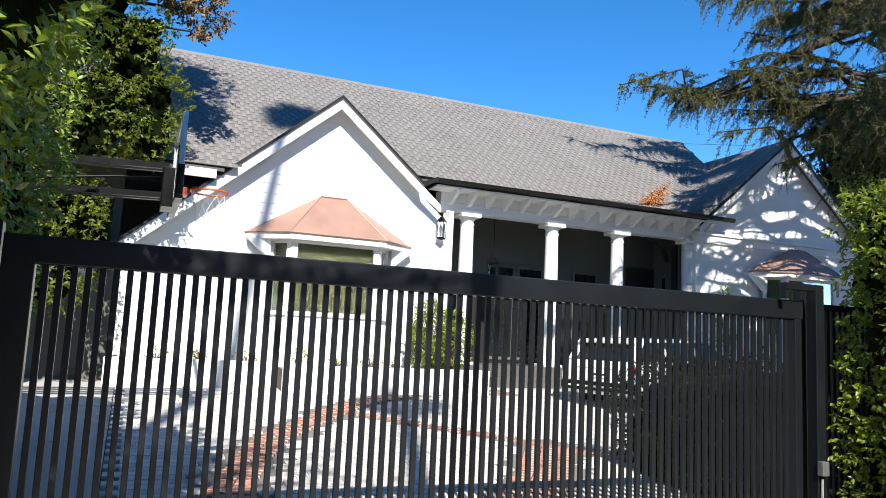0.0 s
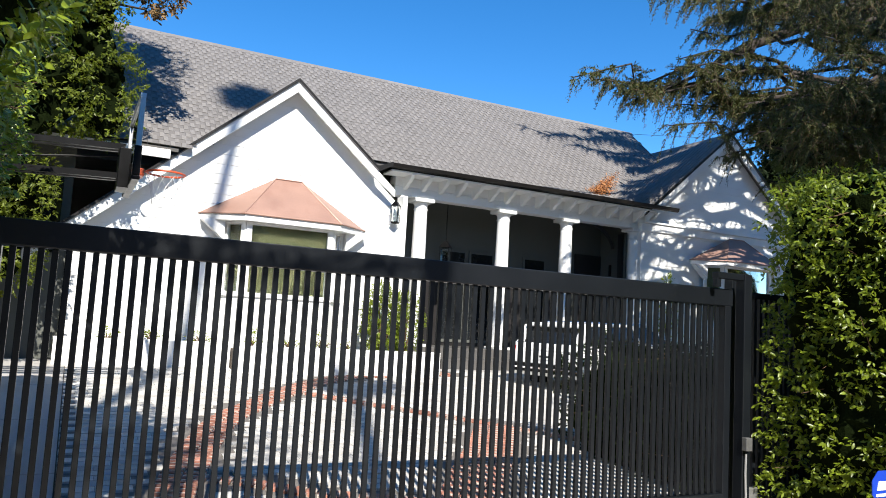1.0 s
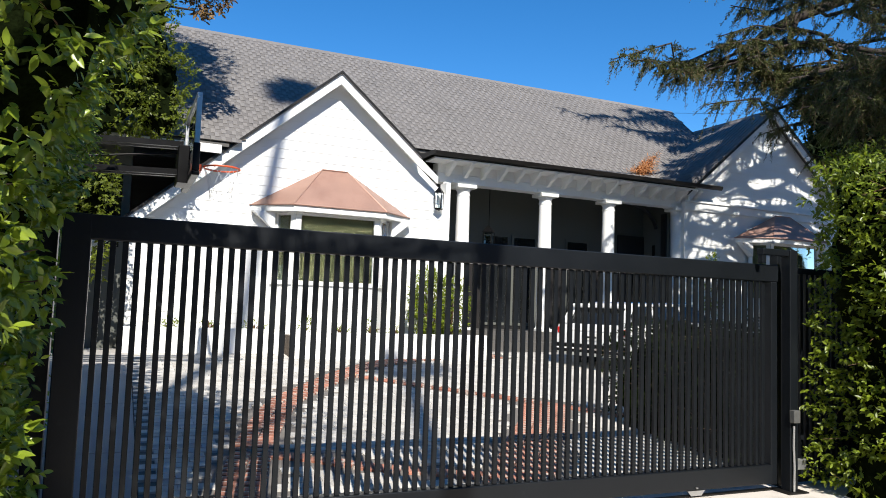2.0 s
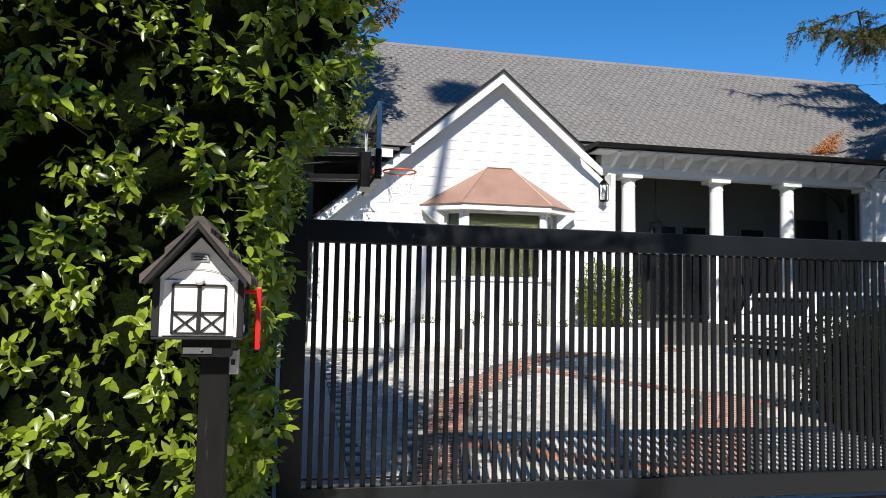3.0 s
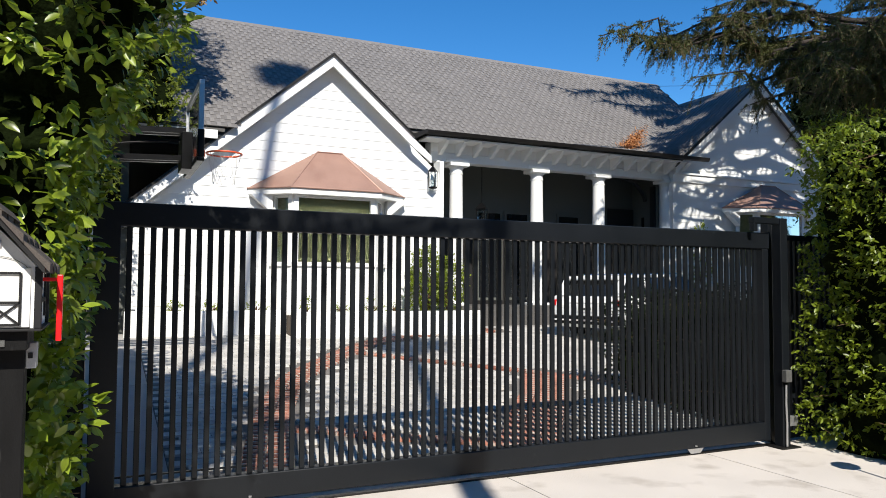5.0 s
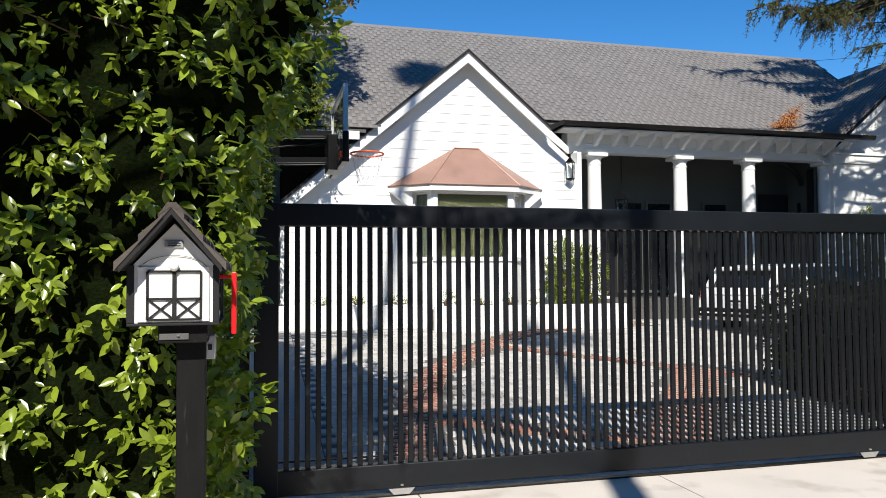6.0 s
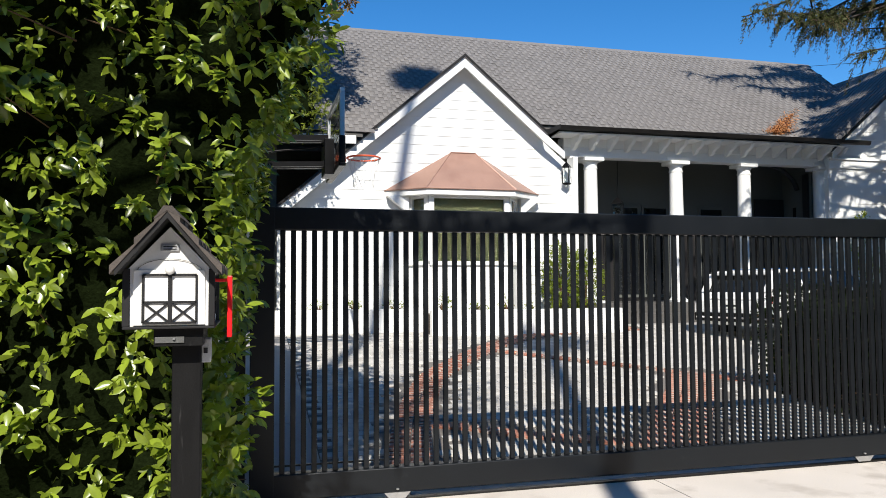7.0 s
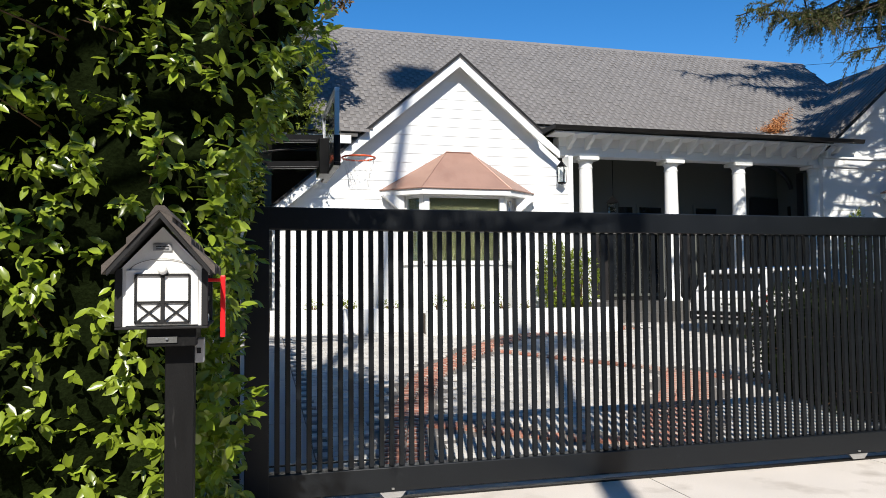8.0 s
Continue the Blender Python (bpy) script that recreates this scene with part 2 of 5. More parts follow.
def needle_mass(name, base, axis, length, width, material, parent, label=""):
    """Very many slim needle tufts: flat slivers that taper to both ends."""
    n = len(base)
    a = axis / (np.linalg.norm(axis, axis=1, keepdims=True) + 1e-9)
    s = np.cross(a, RNG.normal(0, 1, (n, 3)))
    s /= np.linalg.norm(s, axis=1, keepdims=True) + 1e-9
    L = np.asarray(length)[:, None]
    vs = np.stack([base, base + a * L * 0.4 + s * L * width, base + a * L, base + a * L * 0.4 - s * L * width], 1)
    ob = bulk(name, vs.reshape(-1, 3), np.arange(4 * n), np.full(n, 4), material, parent, label)
    ob["kind"] = "stuff"
    return ob


RNG = np.random.default_rng(7)


def leaf_mass(name, base, axis, up, length, material, parent, width=0.42, fold=0.25, label=""):
    """Many folded, pointed leaves as one mesh: base points, axes, upward sides and lengths, row by row."""
    n = len(base)
    a = axis / np.linalg.norm(axis, axis=1, keepdims=True)
    s = np.cross(a, up)
    s /= np.linalg.norm(s, axis=1, keepdims=True) + 1e-9
    nrm = np.cross(s, a)
    L = np.asarray(length)[:, None] * np.ones((n, 1))
    shape = ((0, 0, 0), (0.2, -0.72, 1), (0.2, 0, 0), (0.2, 0.72, 1), (0.48, -1.05, 1), (0.48, 0, 0), (0.48, 1.05, 1), (0.78, -0.66, 1), (0.78, 0, 0), (0.78, 0.66, 1), (1, 0, 0))
    bend = RNG.uniform(0.0, 0.25, (n, 1))
    vs = np.empty((n, 11, 3))
    for k, (t, side, lift) in enumerate(shape):
        vs[:, k] = base + a * L * t + s * L * width * 0.5 * side + nrm * L * (fold * 0.5 * width * lift - bend * t * t)
    quad = ((0, 2, 1), (0, 3, 2), (1, 2, 5, 4), (2, 3, 6, 5), (4, 5, 8, 7), (5, 6, 9, 8), (7, 8, 10), (8, 9, 10))
    corner = np.concatenate([np.array(f) for f in quad])
    loops = (np.arange(n)[:, None] * 11 + corner[None]).ravel()
    counts = np.tile([len(f) for f in quad], n)
    ob = bulk(name, vs.reshape(-1, 3), loops, counts, material, parent, label)
    ob["kind"] = "stuff"
    return ob


def shoots(points, outward, per, length, spread=0.9):
    """Leaf bases and axes for tufts of leaves that stand round short shoots."""
    n = len(points)
    o = outward + RNG.normal(0, 0.35, (n, 3))
    o[:, 2] += 0.15
    o /= np.linalg.norm(o, axis=1, keepdims=True)
    base = np.repeat(points, per, 0)
    dirs = np.repeat(o, per, 0)
    k = np.tile(np.linspace(0, 1, per), n)[:, None]
    base = base + dirs * k * length * 1.1
    axis = dirs * (0.25 + 0.5 * k) + RNG.normal(0, spread * 0.6, (n * per, 3))
    axis[:, 2] -= 0.25
    up = dirs * 0.6 + np.array((0, -0.6, 0.7)) + RNG.normal(0, 0.35, (n * per, 3))
    return base, axis, up, length * RNG.uniform(0.55, 1.15, n * per)


# ---- ground ----
def gz(y):
    """Height of the ground: level at the gate, rising gently to the house."""
    return 0.083 * min(max(y - 0.2, 0.0), 8.4)


def ground_sheet():
    xs = [-400, -60, -20, -10, -5, 0, 5, 10, 15, 20, 26, 60, 400]
    ys = [-400, -60, -30, -20, -12, -8, -5, -2, 0.2, 2, 4, 6, 8.6, 12, 20, 60, 400]
    verts = [(x, y, gz(y) - 0.03) for y in ys for x in xs]
    w = len(xs)
    faces = [(j * w + i, j * w + i + 1, (j + 1) * w + i + 1, (j + 1) * w + i) for j in range(len(ys) - 1) for i in range(w - 1)]
    return tagged(raw("ground", verts, faces, M_SOIL), "bare dark earth round the drive and house", "ground", kind="structure")


ground_sheet()


def sheet(name, x0, x1, y0, y1, lift, thick, material, parent=None):
    """A slab that follows the rise of the ground."""
    bm = bmesh.new()
    ys = [y0] + [y for y in (0.2, 8.6) if y0 < y < y1] + [y1]
    top = [(bm.verts.new((x0, y, gz(y) + lift)), bm.verts.new((x1, y, gz(y) + lift))) for y in ys]
    low = [(bm.verts.new((x0, y, gz(y) + lift - thick)), bm.verts.new((x1, y, gz(y) + lift - thick))) for y in ys]
    for i in range(len(ys) - 1):
        bm.faces.new((top[i][0], top[i][1], top[i + 1][1], top[i + 1][0]))
        bm.faces.new((low[i][0], low[i + 1][0], low[i + 1][1], low[i][1]))
        bm.faces.new((top[i][0], top[i + 1][0], low[i + 1][0], low[i][0]))
        bm.faces.new((top[i][1], low[i][1], low[i + 1][1], top[i + 1][1]))
    bm.faces.new((top[0][0], low[0][0], low[0][1], top[0][1]))
    bm.faces.new((top[-1][1], low[-1][1], low[-1][0], top[-1][0]))
    return part(name, bm, material, parent)


road = tagged(part("road", boxed(-300, 300, -16, -8.0, -0.2, -0.12), M_ASPHALT), "grey worn asphalt street", "road", kind="structure")
apron = thing("pavement", "pale concrete drive apron in front of the gate", "pavement", kind="structure")
for i, (xa, xb) in enumerate(((-40, -1.2), (-1.19, 1.0), (1.01, 3.0), (3.01, 5.2), (5.21, 7.6), (7.61, 40))):
    for ya, yb in ((-7.9, -4.4), (-4.39, -2.0), (-1.99, 0.2)):
        if (xa < -1.5 or xb > 7.7) and yb > -4.0:
            continue
        sheet("slab", xa, xb, ya, yb, 0.0, 0.14, M_CONC, apron)
drive = thing("driveway", "pale concrete driveway with red brick bands", "driveway", kind="structure")
sheet("bedding", 0.41, 16.6, 0.215, 8.61, -0.014, 0.08, M_JOINT, drive)
for j in range(4):
    y0 = 0.215 + j * 2.1
    for xa, xb in ((-2.6, -1.1), (-1.09, 0.4)):
        sheet("slab", xa, xb, y0, y0 + 2.085, 0.004, 0.1, M_DRIVE, drive)
sheet("slab", -2.6, 16.6, 8.615, 9.8, 0.004, 0.1, M_DRIVE, drive)


# ---- house ----
house = thing("house", "white single-storey house with grey shingle roof and columned porch", "house")
RISE = 0.85
WALL_Y, RAKE_Y = 8.98, 8.68
EAVE_Y, EAVE_Z, RIDGE_Y = 9.1, 4.99, 12.6
RIDGE_Z = EAVE_Z + RISE * (RIDGE_Y - EAVE_Y)
RIDGE_X0, RIDGE_X1 = -4.0, 15.65
GA = (3.95, 6.24)
WA = (16.34, 7.36)
WING_Y, WING_RAKE = 9.45, 9.22


def siding(x0, x1, z0, z1, wall_y, apex, parent, course=0.19, margin=0.06):
    """Lapped boards cut to a gable: each is a wedge, thicker along its lower edge."""
    z = z0
    while z < z1 - 0.02:
        t = min(z + course, z1)
        def span(h):
            half = (apex[1] - margin - h) / RISE
            return max(x0, apex[0] - half), min(x1, apex[0] + half)
        (a0, a1), (b0, b1) = span(z), span(t)
        if a1 - a0 < 0.05:
            break
        if b1 - b0 < 0.02:
            b0, b1 = (a0 + a1) / 2 - 0.01, (a0 + a1) / 2 + 0.01
        v = [(a0, wall_y - 0.016, z), (a1, wall_y - 0.016, z), (b1, wall_y - 0.006, t + 0.02), (b0, wall_y - 0.006, t + 0.02),
             (a0, wall_y + 0.02, z), (a1, wall_y + 0.02, z), (b1, wall_y + 0.02, t + 0.02), (b0, wall_y + 0.02, t + 0.02)]
        f = [(0, 1, 2, 3), (5, 4, 7, 6), (4, 5, 1, 0), (3, 2, 6, 7), (1, 5, 6, 2), (4, 0, 3, 7)]
        raw("siding_board", v, f, M_WHITE, parent)
        z = t


def gable_core(name, x0, x1, z0, y0, y1, apex, parent):
    zl, zr = apex[1] - 0.1 - RISE * (apex[0] - x0), apex[1] - 0.1 - RISE * (x1 - apex[0])
    bm = prism(bmesh.new(), [(x0, z0), (x1, z0), (x1, zr), (apex[0], apex[1] - 0.1), (x0, zl)], "y", y0, y1)
    return part(name, bm, M_WHITE, parent)


def rake(x_from, apex, x_to, y, parent, depth=0.2, thick=0.05):
    """The white board under a gable's sloping edge, and its thin dark roof edge."""
    for a, b in ((x_from, apex[0]), (apex[0], x_to)):
        za, zb = apex[1] - RISE * abs(apex[0] - a), apex[1] - RISE * abs(apex[0] - b)
        part("rake_board", prism(bmesh.new(), [(a, za - 0.05), (b, zb - 0.05), (b, zb - 0.05 - depth), (a, za - 0.05 - depth)], "y", y, y + thick), M_TRIM, parent)
        part("roof_edge", prism(bmesh.new(), [(a, za + 0.02), (b, zb + 0.02), (b, zb - 0.03), (a, za - 0.03)], "y", y - 0.045, y - 0.031), M_GUTTER, parent)


# gable front
gable_core("gable_wall", 0.25, 6.5, 0.5, WALL_Y + 0.02, 11.0, GA, house)
siding(0.25, 6.52, 1.0, GA[1], WALL_Y, GA, house, margin=0.3)
rake(-0.4, GA, 5.72, RAKE_Y, house)
part("rake_board", prism(bmesh.new(), [(5.72, 4.685), (6.12, 4.345), (6.12, 4.2), (5.72, 4.49)], "y", RAKE_Y + 0.01, RAKE_Y + 0.05), M_TRIM, house)
part("corner_board", boxed(6.43, 6.53, WALL_Y - 0.035, WALL_Y + 0.3, 0.7, 4.3, bevel=0.006), M_TRIM, house)
for s, xe in ((-1, -0.4), (1, 5.72)):
    ze = GA[1] - RISE * abs(GA[0] - xe)
    bm = bmesh.new()
    pts = [(GA[0], GA[1]), (xe, ze), (xe, ze - 0.05), (GA[0], GA[1] - 0.05)]
    prism(bm, pts, "y", RAKE_Y - 0.03, 12.2)
    part("gable_roof_slope", bm, M_SHINGLE, house, "grey shingle roof slope with dark edge")
part("soffit", prism(bmesh.new(), [(-0.3, GA[1] - RISE * 4.25 - 0.06), (GA[0], GA[1] - 0.06), (5.7, GA[1] - RISE * 1.75 - 0.06), (5.7, GA[1] - RISE * 1.75 - 0.09), (GA[0], GA[1] - 0.09), (-0.3, GA[1] - RISE * 4.25 - 0.09)], "y", RAKE_Y + 0.05, WALL_Y), M_TRIM, house)

# wing front
gable_core("wing_wall", 13.4, 19.4, 0.5, WING_Y + 0.02, 14.0, WA, house)
siding(13.38, 19.4, 0.7, WA[1], WING_Y, WA, house, course=0.2, margin=0.3)
rake(13.35, WA, 19.4, WING_RAKE, house)
part("belt_board", boxed(13.36, 19.4, WING_Y - 0.06, WING_Y - 0.023, 4.36, 4.56, bevel=0.006), M_TRIM, house)
part("belt_cap", boxed(13.36, 19.4, WING_Y - 0.1, WING_Y - 0.023, 4.565, 4.62, bevel=0.006), M_TRIM, house)
part("wing_roof_slope", prism(bmesh.new(), [(WA[0], WA[1]), (19.6, WA[1] - RISE * 3.26), (19.6, WA[1] - RISE * 3.26 - 0.05), (WA[0], WA[1] - 0.05)], "y", WING_RAKE - 0.03, 16.0), M_SHINGLE, house)
part("wing_roof_slope", prism(bmesh.new(), [(WA[0], WA[1] - 0.02), (13.3, WA[1] - RISE * 3.04 - 0.02), (13.3, WA[1] - RISE * 3.04 - 0.06), (WA[0], WA[1] - 0.07)], "y", WING_RAKE - 0.02, 16.0), M_ROOFDECK, house)

# main roof deck, behind ridge and gable ends
FR, BK = (EAVE_Y + 0.02, EAVE_Z - 0.03), (RIDGE_Y + 3.5, RIDGE_Z - 3.0)
part("main_roof", prism(bmesh.new(), [FR, (RIDGE_Y, RIDGE_Z - 0.02), BK, (BK[0], BK[1] - 0.1), (RIDGE_Y, RIDGE_Z - 0.12), (FR[0], FR[1] - 0.06)], "x", RIDGE_X0, 12.0), M_ROOFDECK, house)
part("main_roof", prism(bmesh.new(), [(10.2, EAVE_Z - 0.03 + RISE * (10.2 - EAVE_Y)), (RIDGE_Y, RIDGE_Z - 0.02), BK, (BK[0], BK[1] - 0.1), (RIDGE_Y, RIDGE_Z - 0.12), (10.2, EAVE_Z - 0.12 + RISE * (10.2 - EAVE_Y))], "x", 12.0, 13.9), M_ROOFDECK, house)
part("main_roof", prism(bmesh.new(), [(11.35, EAVE_Z - 0.03 + RISE * (11.35 - EAVE_Y)), (RIDGE_Y, RIDGE_Z - 0.02), BK, (BK[0], BK[1] - 0.1), (RIDGE_Y, RIDGE_Z - 0.12), (11.35, EAVE_Z - 0.12 + RISE * (11.35 - EAVE_Y))], "x", 13.9, RIDGE_X1), M_ROOFDECK, house)
_deck = [(12.0, FR[0], FR[1]), (13.9, 10.2, FR[1] + RISE * (10.2 - FR[0])), (12.0, 10.2, FR[1] + RISE * (10.2 - FR[0])), (15.7, 11.35, FR[1] + RISE * (11.35 - FR[0])), (13.9, 11.35, FR[1] + RISE * (11.35 - FR[0]))]
raw("valley_deck", _deck, [(0, 1, 2), (1, 3, 4)], M_ROOFDECK, house)
part("gable_end_wall", prism(bmesh.new(), [(9.9, 0.6), (15.3, 0.6), (15.3, 5.4), (RIDGE_Y, RIDGE_Z - 0.2), (9.9, 5.4)], "x", 15.2, 15.4), M_WHITE, house)
part("gable_end_wall", prism(bmesh.new(), [(9.9, 0.6), (15.3, 0.6), (15.3, 5.4), (RIDGE_Y, RIDGE_Z - 0.2), (9.9, 5.4)], "x", -3.6, -3.4), M_WHITE, house)
part("rear_wall", boxed(-3.4, 15.2, 15.1, 15.3, 0.6, 5.3), M_WHITE, house)
part("end_rake_board", prism(bmesh.new(), [(11.2, EAVE_Z - 0.04 + RISE * (11.2 - EAVE_Y)), (RIDGE_Y, RIDGE_Z - 0.03), (RIDGE_Y, RIDGE_Z - 0.25), (11.2, EAVE_Z - 0.26 + RISE * (11.2 - EAVE_Y))], "x", RIDGE_X1, RIDGE_X1 + 0.04), M_GUTTER, house)
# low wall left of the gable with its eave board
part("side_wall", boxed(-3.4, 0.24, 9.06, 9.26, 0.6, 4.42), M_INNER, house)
part("eave_board", boxed(-4.0, 1.72, 8.54, 8.58, 4.3, 4.46, bevel=0.006), M_TRIM, house)
part("eave_soffit", boxed(-4.0, 1.6, 8.581, 9.1, 4.4, 4.43), M_TRIM, house)
part("side_window", boxed(-1.2, 0.1, 9.02, 9.058, 2.5, 3.95), M_DARKGLASS, house)
part("lower_roof", prism(bmesh.new(), [(8.57, 4.5), (9.15, 4.99), (9.15, 4.93), (8.57, 4.44)], "x", RIDGE_X0, 1.85), M_ROOFDECK, house)

raw("lower_roof_wedge", [(1.8, 8.57, 4.51), (1.92, 8.6, 4.535), (2.62, 9.2, 5.045), (1.8, 9.2, 5.045)], [(0, 1, 2, 3)], M_SHINGLE, house)

# porch
part("porch_floor", boxed(6.5, 13.4, 9.45, 11.1, 0.65, 1.14, bevel=0.01), M_PORCH, house)
part("porch_step", boxed(7.6, 13.0, 9.05, 9.45, 0.68, 0.92, bevel=0.01), M_PORCH, house)
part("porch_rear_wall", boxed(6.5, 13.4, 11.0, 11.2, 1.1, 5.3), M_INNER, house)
# dark panel added low on the rear wall in place of porch shade
part("wainscot", boxed(6.52, 12.4, 10.985, 10.999, 1.15, 2.9), M_DOORSHADE, house, "dark panel added for shade on the lower porch wall")
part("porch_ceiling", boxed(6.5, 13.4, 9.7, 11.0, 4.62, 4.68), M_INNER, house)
part("porch_beam", boxed(6.5, 13.5, 9.6, 9.9, 4.42, 4.62, bevel=0.008), M_TRIM, house)
part("porch_beam_cap", boxed(6.5, 13.5, 9.6, 9.93, 4.625, 4.86, bevel=0.008), M_TRIM, house)
part("porch_soffit", prism(bmesh.new(), [(9.12, 4.87), (9.62, 4.86), (9.62, 4.83), (9.12, 4.84)], "x", 6.2, 13.6), M_TRIM, house)
part("gutter", prism(bmesh.new(), [(9.0, 4.985), (9.12, 4.985), (9.12, 4.895), (9.06, 4.885), (9.02, 4.905)], "x", 6.13, 14.26), M_GUTTER, house, "dark bronze metal gutter")
part("gutter_end", prism(bmesh.new(), [(5.72, 4.80), (6.13, 4.98), (6.13, 4.89), (5.78, 4.70)], "y", 8.9, 9.12), M_GUTTER, house)
for i in range(17):
    x = 6.72 + 0.436 * i
    pts = [(9.13, 4.838), (9.6, 4.828), (9.6, 4.56), (9.54, 4.565), (9.47, 4.6), (9.42, 4.65), (9.36, 4.68), (9.28, 4.705), (9.22, 4.755), (9.18, 4.8), (9.13, 4.815)]
    part("rafter_tail", prism(bmesh.new(), pts, "x", x - 0.04, x + 0.04), M_TRIM, house)
# shade-coloured panel at the porch end, with an arched brace and dark edge strip
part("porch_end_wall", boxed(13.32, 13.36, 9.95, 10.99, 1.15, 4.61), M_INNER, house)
brace = [(12.35 + 0.95 * math.sin(a), 10.4, 3.75 + 0.8 * math.cos(a)) for a in np.linspace(0.05, 1.35, 10)]
part("arched_brace", tube(bmesh.new(), brace, 0.05, 6), M_DOORSHADE, house)
part("side_shutter", boxed(13.26, 13.316, 10.02, 10.2, 1.2, 4.3, bevel=0.004), M_DOORSHADE, house)
for x in (7.21, 9.39, 11.23, 13.42):
    col = part("column", lathe(bmesh.new(), [(0.2, 0), (0.2, 0.06), (0.175, 0.09), (0.165, 0.12), (0.165, 1.1), (0.16, 2.0), (0.148, 3.0), (0.148, 3.02), (0.165, 3.04), (0.148, 3.07), (0.148, 3.13), (0.175, 3.17), (0.185, 3.2)], 28, (x, 9.75, 1.14)), M_TRIM, house, "round white tapered porch column", smooth=True)
    part("capital", boxed(x - 0.24, x + 0.24, 9.52, 9.98, 4.335, 4.415, bevel=0.012), M_TRIM, col)
    part("beam_block", boxed(x - 0.33, x + 0.33, 9.565, 9.935, 4.418, 4.5, bevel=0.01), M_TRIM, col)
    part("plinth", boxed(x - 0.23, x + 0.23, 9.52, 9.98, 1.141, 1.2, bevel=0.01), M_TRIM, col)


def porch_window(x, z0, z1, w):
    win = part("porch_window", boxed(x - w, x + w, 10.975, 10.998, z0, z1), M_DARKGLASS, house)
    # frames take the same shade-dark paint instead of white trim
    for a, b, c, d in ((x - w - 0.06, x - w, z0, z1), (x + w, x + w + 0.06, z0, z1), (x - w - 0.06, x + w + 0.06, z1, z1 + 0.07), (x - w - 0.06, x + w + 0.06, z0 - 0.07, z0)):
        part("window_frame", boxed(a, b, 10.955, 10.998, c, d), M_INNER, win)


# panes carried down to the floor to darken the lower wall
for x in (8.75, 9.55, 11.15):
    porch_window(x, 1.3, 3.45, 0.31)
door = part("porch_door", boxed(12.45, 13.36, 10.95, 10.998, 1.16, 3.75, bevel=0.004), M_DOORSHADE, house, "open dark doorway of the porch")
part("wall_lantern_bracket", boxed(13.3, 13.36, 10.5, 10.6, 3.2, 3.5, bevel=0.01), M_BLACK, house)


def lantern(x, y, z, s, parent, rod):
    lan = part("lantern", lathe(bmesh.new(), [(0.02, 0.0), (0.09 * s, 0.02), (0.1 * s, 0.05)], 4, (x, y, z)), M_BLACK, parent, "black framed glass lantern")
    part("glass", lathe(bmesh.new(), [(0.075 * s, 0.05), (0.085 * s, 0.36 * s)], 4, (x, y, z)), M_GLASS, lan)
    for a in range(4):
        c, n = math.cos(a * math.pi / 2), math.sin(a * math.pi / 2)
        part("cage_bar", tube(bmesh.new(), [(x + 0.1 * s * c, y + 0.1 * s * n, z + 0.04), (x + 0.1 * s * c, y + 0.1 * s * n, z + 0.38 * s)], 0.008), M_BLACK, lan)
    part("cap", lathe(bmesh.new(), [(0.12 * s, 0.38 * s), (0.1 * s, 0.4 * s), (0.03 * s, 0.48 * s)], 4, (x, y, z)), M_BLACK, lan)
    if rod:
        part("rod", tube(bmesh.new(), [(x, y, z + 0.46 * s), (x, y, rod)], 0.01), M_BLACK, lan)
    return lan


lantern(8.12, 10.2, 2.88, 1.5, house, 4.62)
wall_lamp = lantern(6.22, WALL_Y - 0.14, 3.66, 1.0, house, 0)
part("bracket", tube(bmesh.new(), [(6.22, WALL_Y - 0.02, 4.05), (6.22, WALL_Y - 0.14, 4.15), (6.22, WALL_Y - 0.14, 4.1)], 0.012), M_BLACK, wall_lamp)
part("wall_camera", lathe(bmesh.new(), [(0.03, -0.05), (0.055, -0.03), (0.055, 0.02), (0.03, 0.05)], 14, (6.62, 9.45, 4.35)), M_TRIM, house, "small white wall camera", smooth=True)


